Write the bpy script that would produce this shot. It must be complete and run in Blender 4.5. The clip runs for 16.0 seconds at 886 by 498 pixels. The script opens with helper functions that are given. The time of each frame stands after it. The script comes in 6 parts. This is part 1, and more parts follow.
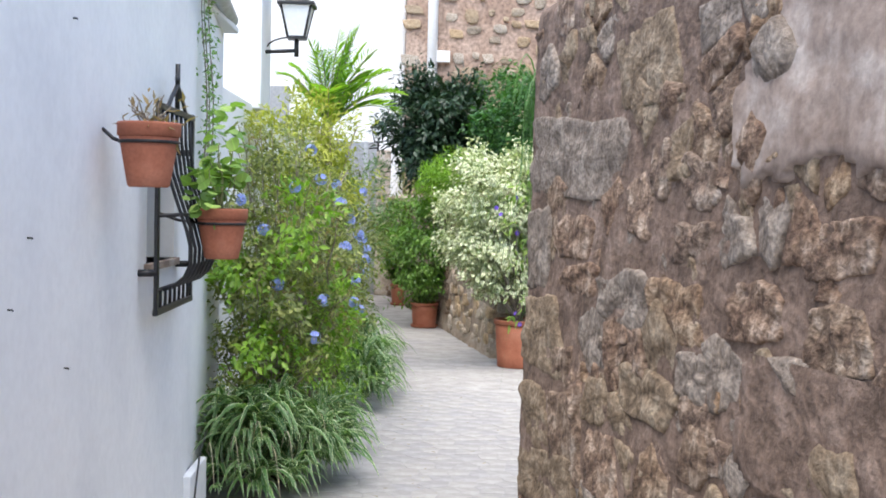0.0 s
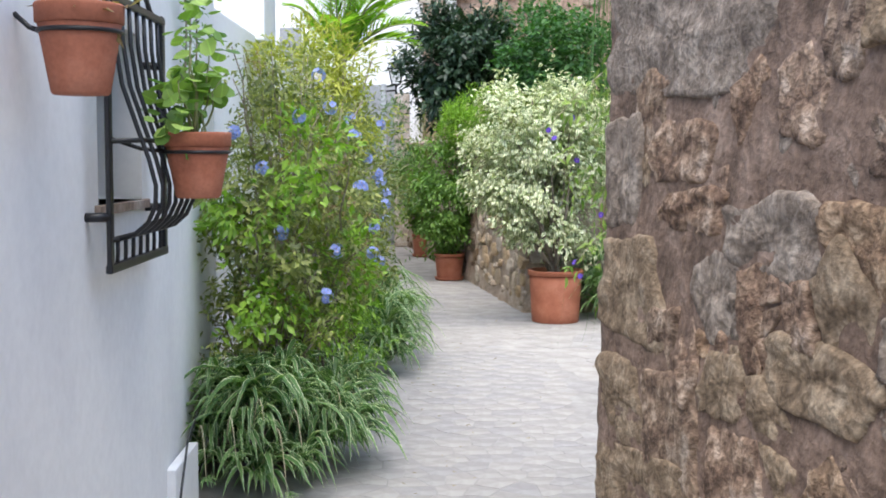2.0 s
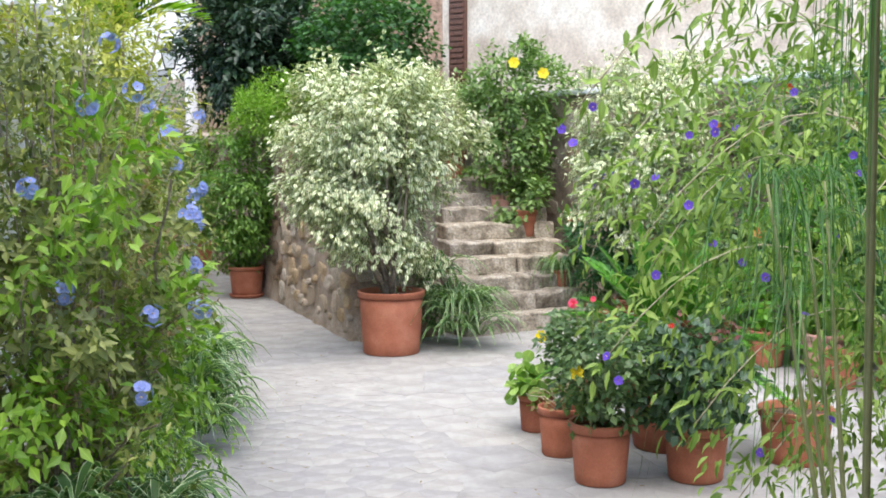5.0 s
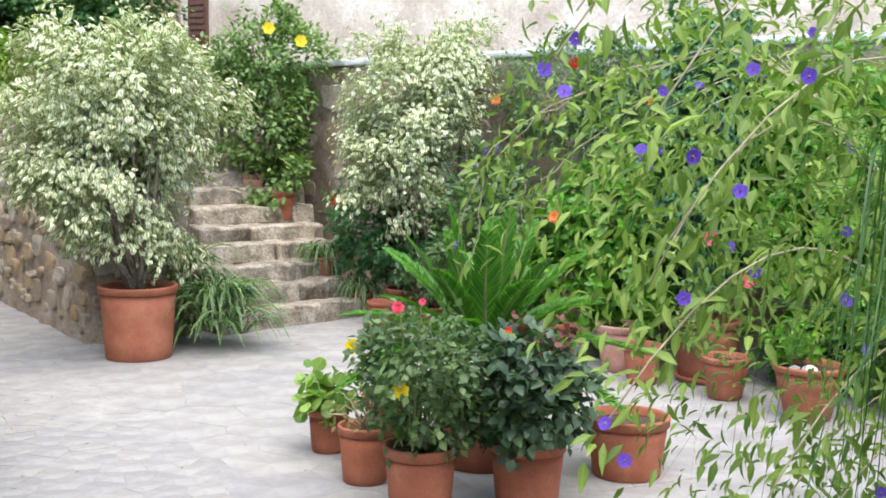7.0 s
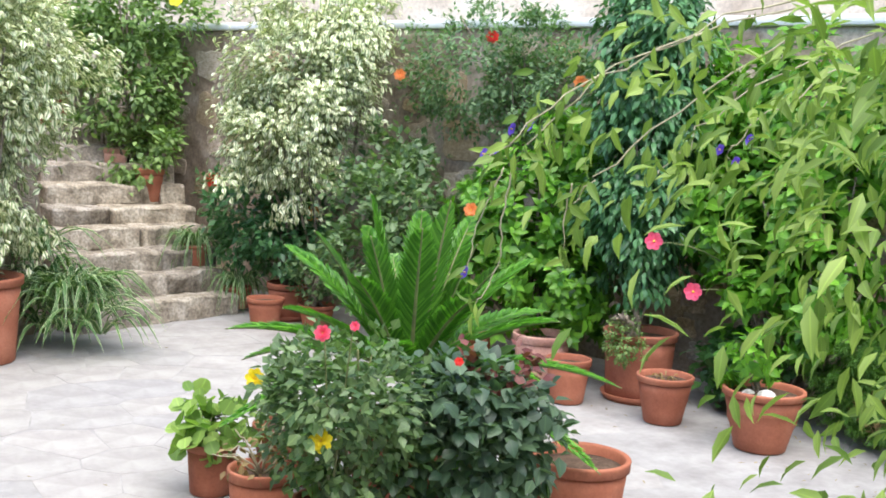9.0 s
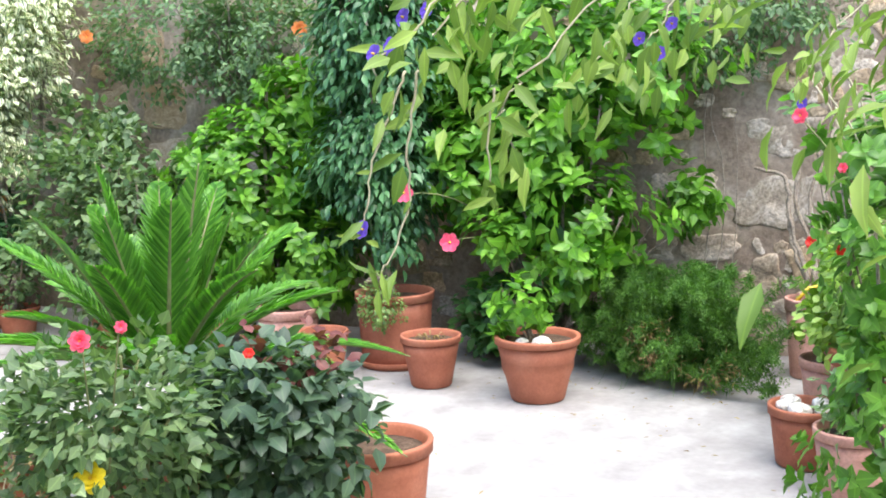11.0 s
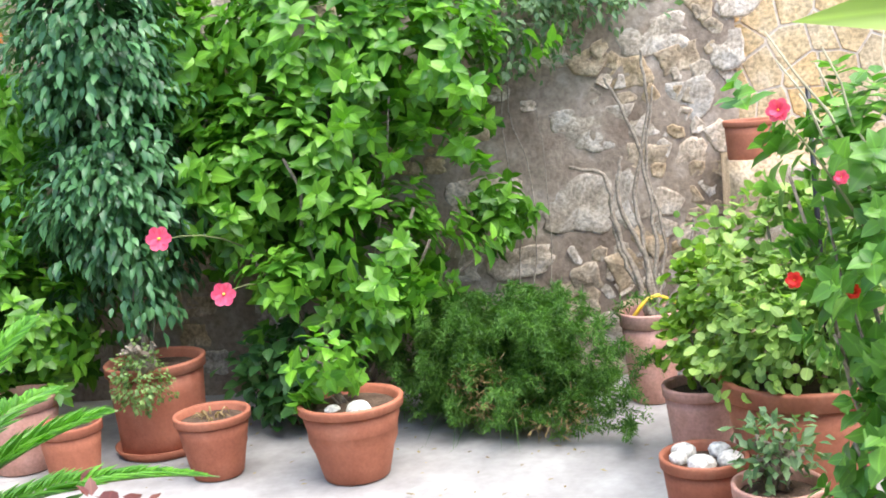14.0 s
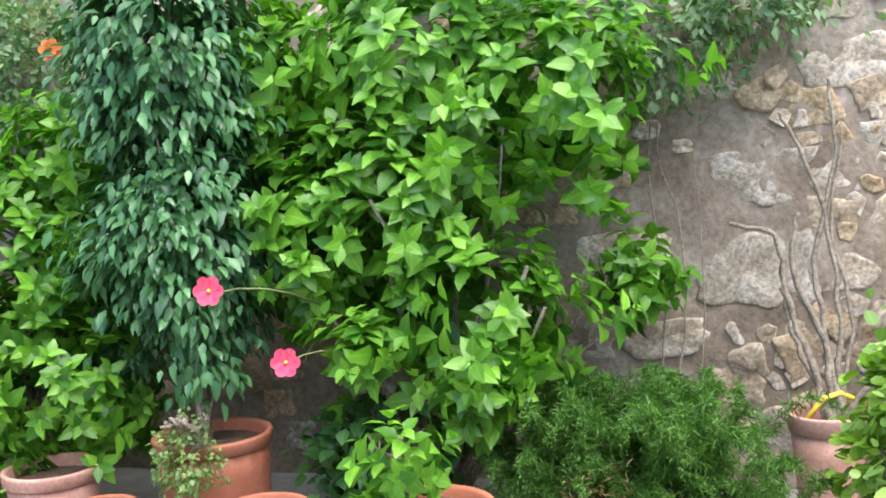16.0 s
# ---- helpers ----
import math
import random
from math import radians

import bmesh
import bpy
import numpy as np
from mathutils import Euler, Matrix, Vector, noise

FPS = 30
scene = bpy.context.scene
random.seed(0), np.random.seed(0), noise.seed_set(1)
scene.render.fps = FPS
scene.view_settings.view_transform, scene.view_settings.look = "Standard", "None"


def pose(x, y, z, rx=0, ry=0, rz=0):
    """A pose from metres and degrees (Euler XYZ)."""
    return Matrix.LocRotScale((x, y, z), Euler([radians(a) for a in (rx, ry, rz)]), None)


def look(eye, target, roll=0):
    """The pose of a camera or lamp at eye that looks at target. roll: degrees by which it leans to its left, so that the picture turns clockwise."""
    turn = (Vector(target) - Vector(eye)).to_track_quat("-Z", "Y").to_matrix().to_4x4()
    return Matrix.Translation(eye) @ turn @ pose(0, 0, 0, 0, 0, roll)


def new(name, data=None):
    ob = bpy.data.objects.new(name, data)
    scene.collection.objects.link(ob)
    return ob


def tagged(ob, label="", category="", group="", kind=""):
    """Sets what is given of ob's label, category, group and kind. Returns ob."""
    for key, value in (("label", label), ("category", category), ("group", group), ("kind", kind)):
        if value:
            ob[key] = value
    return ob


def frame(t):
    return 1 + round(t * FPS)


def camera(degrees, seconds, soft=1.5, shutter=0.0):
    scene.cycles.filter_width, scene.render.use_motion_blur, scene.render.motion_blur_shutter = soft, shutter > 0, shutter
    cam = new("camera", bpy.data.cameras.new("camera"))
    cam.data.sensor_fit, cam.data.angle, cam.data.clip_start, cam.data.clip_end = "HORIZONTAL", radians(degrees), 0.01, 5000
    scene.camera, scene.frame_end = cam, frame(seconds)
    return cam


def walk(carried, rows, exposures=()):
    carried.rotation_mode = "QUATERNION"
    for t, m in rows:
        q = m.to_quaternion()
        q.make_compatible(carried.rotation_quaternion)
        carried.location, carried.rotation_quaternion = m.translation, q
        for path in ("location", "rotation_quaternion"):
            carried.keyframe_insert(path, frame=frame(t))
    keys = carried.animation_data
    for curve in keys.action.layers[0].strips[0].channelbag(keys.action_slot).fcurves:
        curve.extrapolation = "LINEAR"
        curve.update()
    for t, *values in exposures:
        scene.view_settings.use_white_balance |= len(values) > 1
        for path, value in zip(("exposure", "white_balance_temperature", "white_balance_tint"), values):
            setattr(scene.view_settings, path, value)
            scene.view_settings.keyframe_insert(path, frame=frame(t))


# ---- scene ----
cam = camera(42.00, 16.0, soft=1.8)
PATH = [
    (0, (0.188, -2.365, 1.609), (0.235, -0.367, 1.536), 1.32),
    (0.5, (0.172, -2.298, 1.596), (0.217, -0.302, 1.483), 1.62),
    (1, (0.177, -2.053, 1.561), (0.210, -0.058, 1.420), 1.03),
    (1.5, (0.168, -1.709, 1.530), (0.180, 0.286, 1.393), 1.86),
    (2, (0.140, -1.280, 1.505), (0.154, 0.714, 1.348), 0.22),
    (2.5, (0.157, -0.917, 1.490), (0.172, 1.076, 1.318), 2.00),
    (3, (0.075, -0.511, 1.480), (0.125, 1.480, 1.303), 0.85),
    (3.2, (0.045, -0.372, 1.483), (0.138, 1.618, 1.305), 0.60),
    (5.3, (-0.238, 0.816, 1.576), (0.221, 2.755, 1.399), 0.27),
    (5.5, (-0.258, 0.919, 1.564), (0.231, 2.850, 1.385), 0.53),
    (6, (-0.313, 1.180, 1.552), (0.329, 3.065, 1.364), -1.76),
    (6.5, (-0.270, 1.428, 1.535), (0.506, 3.260, 1.333), -0.47),
    (7, (-0.243, 1.674, 1.529), (0.628, 3.462, 1.322), 0.69),
    (7.5, (-0.237, 1.905, 1.519), (0.718, 3.650, 1.315), -0.99),
    (8, (-0.114, 2.174, 1.494), (0.884, 3.894, 1.281), 1.11),
    (8.2, (-0.085, 2.262, 1.495), (0.924, 3.975, 1.275), 1.46),
    (10.3, (0.040, 3.105, 1.489), (1.366, 4.582, 1.250), 0.01),
    (10.5, (0.002, 3.123, 1.489), (1.388, 4.544, 1.245), -2.05),
    (11, (0.129, 3.245, 1.401), (1.613, 4.558, 1.125), -1.36),
    (11.5, (0.143, 3.557, 1.471), (1.721, 4.747, 1.165), -0.23),
    (12, (0.211, 3.764, 1.475), (1.865, 4.844, 1.166), -1.57),
    (12.5, (0.282, 3.913, 1.482), (2.021, 4.846, 1.158), -2.08),
    (13, (0.414, 4.007, 1.476), (2.187, 4.879, 1.167), -2.63),
    (13.5, (0.554, 4.045, 1.463), (2.302, 4.966, 1.152), -3.28),
    (14, (0.771, 4.104, 1.441), (2.530, 5.006, 1.133), -5.34),
    (14.5, (0.916, 4.145, 1.425), (2.767, 4.841, 1.130), -5.35),
    (15, (1.096, 4.196, 1.407), (2.969, 4.849, 1.148), -3.99),
    (15.3, (1.268, 4.292, 1.387), (3.108, 5.037, 1.140), -2.59),
    (15.5, (1.389, 4.278, 1.378), (3.165, 5.166, 1.138), -3.80),
    (16, (1.664, 4.355, 1.349), (3.279, 5.518, 1.148), -3.81),
]
EXPOSURE = [(0, 1.4), (3.2, 1.3), (5.3, 1.35), (8.2, 1.35), (10.3, 1.85), (13, 1.95), (16, 1.95)]
walk(cam, [(t, look(eye, target, roll)) for t, eye, target, roll in PATH], EXPOSURE)

# ---------------------------------------------------------------- light
world = bpy.data.worlds.new("sky")
scene.world = world
world.use_nodes = True
wn = world.node_tree.nodes
sky = wn.new("ShaderNodeTexSky")
sky.sky_type = "NISHITA"
sky.sun_disc = False
sky.sun_elevation, sky.sun_rotation = radians(68), radians(196)
sky.air_density, sky.dust_density, sky.ozone_density = 1.0, 1.5, 1.0
wn["Background"].inputs["Strength"].default_value = 0.15
world.node_tree.links.new(sky.outputs["Color"], wn["Background"].inputs["Color"])
sun = new("sun", bpy.data.lights.new("sun", "SUN"))
sun.data.energy, sun.data.angle, sun.data.color = 2.0, radians(70), (1.0, 0.95, 0.87)
sun.matrix_world = look((0, 0, 0), (0.10, 0.34, -0.93))



# ---------------------------------------------------------------- materials
def nodes_of(name):
    m = bpy.data.materials.new(name)
    m.use_nodes = True
    t = m.node_tree
    return m, t, t.nodes["Principled BSDF"], t.nodes["Material Output"]


def noise_node(t, scale, detail=6, rough=0.6, coord="Object", stretch=None):
    c = t.nodes.new("ShaderNodeTexCoord")
    n = t.nodes.new("ShaderNodeTexNoise")
    n.inputs["Scale"].default_value, n.inputs["Detail"].default_value, n.inputs["Roughness"].default_value = scale, detail, rough
    if stretch:
        mp = t.nodes.new("ShaderNodeMapping")
        mp.inputs["Scale"].default_value = stretch
        t.links.new(c.outputs[coord], mp.inputs["Vector"])
        t.links.new(mp.outputs["Vector"], n.inputs["Vector"])
    else:
        t.links.new(c.outputs[coord], n.inputs["Vector"])
    return n


def ramp(t, stops):
    r = t.nodes.new("ShaderNodeValToRGB")
    e = r.color_ramp.elements
    while len(e) < len(stops):
        e.new(0.5)
    for k, (p, c) in enumerate(stops):
        e[k].position, e[k].color = p, (*c, 1)
    return r


def mixer(t, kind="MIX", fac=0.5):
    m = t.nodes.new("ShaderNodeMix")
    m.data_type, m.blend_type = "RGBA", kind
    m.inputs[0].default_value = fac
    return m


def bump(t, b, height, strength, distance):
    n = t.nodes.new("ShaderNodeBump")
    n.inputs["Strength"].default_value, n.inputs["Distance"].default_value = strength, distance
    t.links.new(height, n.inputs["Height"])
    t.links.new(n.outputs["Normal"], b.inputs["Normal"])
    return n


def rough_mat(name, stops, scale=6.0, fine=60.0, bump_m=0.006, rough=0.9, random=None, coord="Object", strength=0.7, grain=0.75):
    """Stone, plaster, clay or soil: a broad mottle, fine grain, relief; random adds a tint a piece."""
    m, t, b, _ = nodes_of(name)
    n1, n2 = noise_node(t, scale, 5, 0.58, coord), noise_node(t, fine, 4, 0.6, coord)
    r = ramp(t, stops)
    t.links.new(n1.outputs["Fac"], r.inputs["Fac"])
    g = ramp(t, [(0.34, (0.45, 0.44, 0.43)), (0.52, (1.0, 1.0, 1.0)), (0.68, (1.45, 1.43, 1.4))])
    t.links.new(n2.outputs["Fac"], g.inputs["Fac"])
    mx = mixer(t, "MULTIPLY", grain)
    t.links.new(r.outputs["Color"], mx.inputs[6])
    t.links.new(g.outputs["Color"], mx.inputs[7])
    out = mx.outputs[2]
    if random:
        o = t.nodes.new("ShaderNodeObjectInfo")
        rr = ramp(t, random)
        rr.color_ramp.interpolation = "LINEAR"
        t.links.new(o.outputs["Random"], rr.inputs["Fac"])
        m2 = mixer(t, "MULTIPLY", 1.0)
        t.links.new(out, m2.inputs[6])
        t.links.new(rr.outputs["Color"], m2.inputs[7])
        out = m2.outputs[2]
    t.links.new(out, b.inputs["Base Color"])
    b.inputs["Roughness"].default_value = rough
    b.inputs["Specular IOR Level"].default_value = 0.25
    ad = t.nodes.new("ShaderNodeMath")
    ad.operation = "MULTIPLY_ADD"
    t.links.new(n2.outputs["Fac"], ad.inputs[0])
    ad.inputs[1].default_value = 0.4
    t.links.new(n1.outputs["Fac"], ad.inputs[2])
    bump(t, b, ad.outputs[0], strength, bump_m)
    return m


def leaf_mat(name, dark, light, edge=None, edge_from=0.3, rib=1.35, rough=0.42, through_light=0.3):
    """A leaf: tint by leaf, paler midrib, optional pale margin."""
    m, t, b, out = nodes_of(name)
    geo, uv = t.nodes.new("ShaderNodeNewGeometry"), t.nodes.new("ShaderNodeUVMap")
    mid = tuple((a + c) / 2 for a, c in zip(dark, light))
    r = ramp(t, [(0.0, dark), (0.55, mid), (1.0, light)])
    t.links.new(geo.outputs["Random Per Island"], r.inputs["Fac"])
    sep = t.nodes.new("ShaderNodeSeparateXYZ")
    t.links.new(uv.outputs["UV"], sep.inputs[0])
    off = t.nodes.new("ShaderNodeMath")
    off.operation = "SUBTRACT"
    t.links.new(sep.outputs["X"], off.inputs[0])
    off.inputs[1].default_value = 0.5
    ab = t.nodes.new("ShaderNodeMath")
    ab.operation = "ABSOLUTE"
    t.links.new(off.outputs[0], ab.inputs[0])
    ribr = ramp(t, [(0.0, (rib, rib, rib * 0.9)), (0.07, (1, 1, 1))])
    t.links.new(ab.outputs[0], ribr.inputs["Fac"])
    mx = mixer(t, "MULTIPLY", 1.0)
    t.links.new(r.outputs["Color"], mx.inputs[6])
    t.links.new(ribr.outputs["Color"], mx.inputs[7])
    col = mx.outputs[2]
    if edge:
        n = noise_node(t, 40, 2, 0.5)
        ad = t.nodes.new("ShaderNodeMath")
        ad.operation = "MULTIPLY_ADD"
        t.links.new(n.outputs["Fac"], ad.inputs[0])
        ad.inputs[1].default_value = 0.25
        t.links.new(ab.outputs[0], ad.inputs[2])
        er = ramp(t, [(edge_from, (0, 0, 0)), (edge_from + 0.07, (1, 1, 1))])
        t.links.new(ad.outputs[0], er.inputs["Fac"])
        m2 = mixer(t)
        t.links.new(er.outputs["Color"], m2.inputs[0])
        t.links.new(col, m2.inputs[6])
        m2.inputs[7].default_value = (*edge, 1)
        col = m2.outputs[2]
    t.links.new(col, b.inputs["Base Color"])
    b.inputs["Roughness"].default_value = rough
    b.inputs["Specular IOR Level"].default_value = 0.4
    tr = t.nodes.new("ShaderNodeBsdfTranslucent")
    warm = mixer(t, "MULTIPLY", 1.0)
    t.links.new(col, warm.inputs[6])
    warm.inputs[7].default_value = (1.25, 1.6, 0.55, 1)
    t.links.new(warm.outputs[2], tr.inputs["Color"])
    sh = t.nodes.new("ShaderNodeMixShader")
    sh.inputs[0].default_value = through_light
    t.links.new(b.outputs[0], sh.inputs[1])
    t.links.new(tr.outputs[0], sh.inputs[2])
    t.links.new(sh.outputs[0], out.inputs["Surface"])
    return m


def plain_mat(name, colour, rough=0.5, metal=0.0, vary=0.25, scale=20, bump_m=0.0):
    m, t, b, _ = nodes_of(name)
    n = noise_node(t, scale, 4)
    r = ramp(t, [(0.3, tuple(c * (1 - vary) for c in colour)), (0.7, tuple(min(1, c * (1 + vary)) for c in colour))])
    t.links.new(n.outputs["Fac"], r.inputs["Fac"])
    t.links.new(r.outputs["Color"], b.inputs["Base Color"])
    b.inputs["Roughness"].default_value, b.inputs["Metallic"].default_value = rough, metal
    if bump_m:
        bump(t, b, n.outputs["Fac"], 0.6, bump_m)
    return m


M = {
    "whitewash": rough_mat("whitewash", [(0.25, (0.70, 0.71, 0.73)), (0.5, (0.80, 0.81, 0.82)), (0.75, (0.84, 0.84, 0.84))], 1.3, 25, 0.003, 0.85, strength=0.12, grain=0.06),
    "mortar": rough_mat("earth mortar", [(0.3, (0.095, 0.066, 0.049)), (0.5, (0.188, 0.13, 0.099)), (0.7, (0.29, 0.212, 0.168))], 9, 42, 0.02, strength=1.0, grain=0.6),
    "rubble": rough_mat("rubble stone", [(0.3, (0.08, 0.058, 0.046)), (0.44, (0.2, 0.145, 0.112)), (0.56, (0.28, 0.215, 0.165)), (0.7, (0.46, 0.4, 0.345))], 14, 55, 0.02,
        random=[(0, (0.78, 0.75, 0.74)), (0.3, (0.95, 0.83, 0.66)), (0.5, (0.85, 0.82, 0.8)), (0.75, (0.84, 0.72, 0.63)), (1, (1.08, 1.02, 0.97))], strength=1.0),
    "grey block": rough_mat("grey hewn stone", [(0.3, (0.125, 0.097, 0.078)), (0.5, (0.23, 0.186, 0.15)), (0.72, (0.37, 0.315, 0.265))], 16, 70, 0.016, strength=1.0),
    "ochre block": rough_mat("ochre hewn stone", [(0.3, (0.12, 0.085, 0.055)), (0.5, (0.225, 0.165, 0.11)), (0.72, (0.36, 0.29, 0.21))], 16, 70, 0.016, strength=1.0),
    "pale render": rough_mat("pale render", [(0.32, (0.2, 0.145, 0.115)), (0.5, (0.32, 0.25, 0.208)), (0.68, (0.5, 0.43, 0.38))], 6, 40, 0.008, grain=0.35),
    "back mortar": rough_mat("grey brown mortar", [(0.3, (0.21, 0.155, 0.115)), (0.5, (0.34, 0.27, 0.21)), (0.68, (0.47, 0.4, 0.34))], 3.5, 40, 0.012, strength=0.9, grain=0.45),
    "pale rubble": rough_mat("pale limestone rubble", [(0.2, (0.28, 0.22, 0.16)), (0.5, (0.46, 0.39, 0.31)), (0.8, (0.66, 0.61, 0.55))], 8, 70, 0.012,
        random=[(0, (0.72, 0.7, 0.68)), (0.25, (1, 0.86, 0.66)), (0.5, (0.9, 0.86, 0.8)), (0.7, (1.0, 1.03, 1.08)), (1, (1.25, 1.18, 1.12))]),
    "warm flag": rough_mat("warm cladding flag", [(0.2, (0.46, 0.34, 0.19)), (0.5, (0.62, 0.5, 0.33)), (0.8, (0.72, 0.66, 0.56))], 5, 60, 0.006,
        random=[(0, (1, 0.85, 0.6)), (0.4, (1, 0.95, 0.85)), (0.7, (0.85, 0.85, 0.85)), (1, (1.1, 1.02, 0.85))]),
    "paving": rough_mat("pale worn paving", [(0.3, (0.27, 0.26, 0.255)), (0.5, (0.33, 0.322, 0.316)), (0.7, (0.395, 0.388, 0.382))], 4.5, 26, 0.003,
        random=[(0, (0.92, 0.92, 0.94)), (0.5, (1.0, 0.99, 0.97)), (1, (1.06, 1.04, 1.02))], strength=0.12, grain=0.1),
    "paving joint": rough_mat("pale cement joint", [(0.3, (0.25, 0.24, 0.235)), (0.5, (0.315, 0.306, 0.3)), (0.7, (0.385, 0.378, 0.372))], 4.5, 26, 0.003, strength=0.15, grain=0.1),
    "step": rough_mat("worn step stone", [(0.3, (0.15, 0.125, 0.1)), (0.5, (0.33, 0.29, 0.24)), (0.7, (0.52, 0.48, 0.43))], 7, 50, 0.014, random=[(0, (0.85, 0.85, 0.85)), (1, (1.1, 1.08, 1.02))]),
    "cream": rough_mat("cream render", [(0.3, (0.46, 0.38, 0.31)), (0.5, (0.66, 0.58, 0.49)), (0.68, (0.78, 0.73, 0.65))], 2.2, 30, 0.01, grain=0.3),
    "tower": rough_mat("reddish rubble masonry", [(0.2, (0.24, 0.16, 0.12)), (0.45, (0.38, 0.27, 0.21)), (0.7, (0.5, 0.38, 0.31))], 1.6, 14, 0.03),
    "terracotta": rough_mat("terracotta", [(0.25, (0.28, 0.095, 0.055)), (0.5, (0.37, 0.135, 0.08)), (0.8, (0.46, 0.2, 0.13))], 6, 90, 0.002, 0.75, grain=0.2,
        random=[(0, (0.86, 0.8, 0.8)), (0.5, (1, 1, 1)), (1, (1.1, 1.08, 1.05))], strength=0.3),
    "pink clay": rough_mat("bleached pink clay", [(0.25, (0.40, 0.2, 0.15)), (0.5, (0.52, 0.29, 0.235)), (0.8, (0.62, 0.4, 0.35))], 5, 80, 0.002, 0.8, strength=0.3, grain=0.25),
    "soil": rough_mat("dry soil", [(0.3, (0.05, 0.03, 0.02)), (0.6, (0.12, 0.08, 0.055))], 20, 140, 0.01),
    "bed soil": rough_mat("dark bed soil", [(0.3, (0.04, 0.03, 0.02)), (0.6, (0.09, 0.065, 0.045))], 10, 90, 0.02),
    "pebble": rough_mat("white pebble", [(0.3, (0.55, 0.52, 0.47)), (0.7, (0.78, 0.76, 0.72))], 9, 60, 0.003),
    "bark": rough_mat("grey bark", [(0.25, (0.13, 0.105, 0.08)), (0.5, (0.25, 0.21, 0.165)), (0.8, (0.36, 0.32, 0.26))], 14, 80, 0.004),
    "green stem": plain_mat("green stem", (0.2, 0.22, 0.09), 0.6),
    "pale stem": plain_mat("pale stem", (0.42, 0.38, 0.25), 0.7),
    "iron": plain_mat("black painted iron", (0.012, 0.012, 0.014), 0.42, 0.0, 0.3, 40),
    "zinc": plain_mat("grey metal", (0.42, 0.43, 0.44), 0.5, 0.3),
    "pvc": plain_mat("white plastic pipe", (0.78, 0.78, 0.77), 0.4, 0, 0.05),
    "brown wood": plain_mat("brown shutter wood", (0.13, 0.06, 0.04), 0.6, 0, 0.3, 30, 0.002),
    "gate": plain_mat("grey painted metal", (0.3, 0.31, 0.32), 0.5, 0, 0.15),
    "yellow hose": plain_mat("yellow hose", (0.8, 0.55, 0.05), 0.4, 0, 0.05),
    "roof tile": rough_mat("clay roof tile", [(0.3, (0.4, 0.2, 0.12)), (0.7, (0.55, 0.33, 0.22))], 5, 50, 0.005),
    "dark glass": plain_mat("dark window", (0.05, 0.05, 0.055), 0.15),
    "ground": rough_mat("earth ground", [(0.3, (0.2, 0.17, 0.13)), (0.7, (0.34, 0.3, 0.25))], 0.6, 8, 0.03),
    # leaves
    "plumbago": leaf_mat("plumbago leaf", (0.10, 0.135, 0.035), (0.36, 0.38, 0.13)),
    # olive leaf colour, darkened to put shade into the plumbago's depth
    "plumbago dark": leaf_mat("olive and shaded plumbago leaf", (0.08, 0.105, 0.035), (0.23, 0.25, 0.09)),
    "spider": leaf_mat("striped spider leaf", (0.035, 0.1, 0.025), (0.13, 0.24, 0.08), edge=(0.74, 0.8, 0.56), edge_from=0.52, rib=1.0),
    "ficus green": leaf_mat("ficus leaf", (0.06, 0.14, 0.025), (0.22, 0.37, 0.08), rough=0.35),
    "ficus dark": leaf_mat("dark weeping leaf", (0.035, 0.11, 0.045), (0.13, 0.29, 0.115), rough=0.28, through_light=0.2),
    "variegated": leaf_mat("cream edged leaf", (0.05, 0.11, 0.03), (0.2, 0.3, 0.1), edge=(0.76, 0.75, 0.53), edge_from=0.2, rough=0.4, through_light=0.14),
    "hibiscus": leaf_mat("hibiscus leaf", (0.04, 0.14, 0.014), (0.2, 0.43, 0.045), rough=0.36),
    "lime": leaf_mat("lime green leaf", (0.10, 0.21, 0.02), (0.3, 0.46, 0.06), rough=0.4),
    "rose": leaf_mat("rose leaf", (0.05, 0.105, 0.042), (0.19, 0.27, 0.125), rough=0.4),
    "rose dark": leaf_mat("bluish rose leaf", (0.035, 0.07, 0.045), (0.12, 0.19, 0.115), rough=0.38),
    "rose red": leaf_mat("young red rose leaf", (0.10, 0.025, 0.025), (0.2, 0.07, 0.06)),
    "laurel": leaf_mat("dark laurel leaf", (0.012, 0.03, 0.016), (0.045, 0.085, 0.045), rough=0.35, through_light=0.12),
    "broad": leaf_mat("broad green leaf", (0.05, 0.15, 0.02), (0.2, 0.4, 0.07), rough=0.36),
    "ivy": leaf_mat("ivy leaf", (0.025, 0.08, 0.025), (0.08, 0.19, 0.05)),
    "solanum": leaf_mat("solanum leaf", (0.10, 0.18, 0.03), (0.31, 0.42, 0.10), rough=0.5, through_light=0.28),
    "cycad": leaf_mat("cycad leaflet", (0.05, 0.17, 0.02), (0.16, 0.38, 0.05), rough=0.35),
    "papyrus": leaf_mat("papyrus strand", (0.03, 0.09, 0.025), (0.1, 0.22, 0.06), rough=0.4),
    "fern": leaf_mat("feathery fern", (0.035, 0.11, 0.018), (0.13, 0.27, 0.045), rough=0.5),
    "palm": leaf_mat("palm leaflet", (0.16, 0.3, 0.03), (0.4, 0.55, 0.1), rough=0.4, through_light=0.62),
    "soft green": leaf_mat("soft green leaf", (0.08, 0.15, 0.045), (0.25, 0.36, 0.12), rough=0.5),
    "grey shrub": leaf_mat("grey green leaf", (0.07, 0.14, 0.065), (0.2, 0.3, 0.145), rough=0.5),
    "yellowing": leaf_mat("yellowing leaf", (0.22, 0.24, 0.03), (0.45, 0.45, 0.09), rough=0.5),
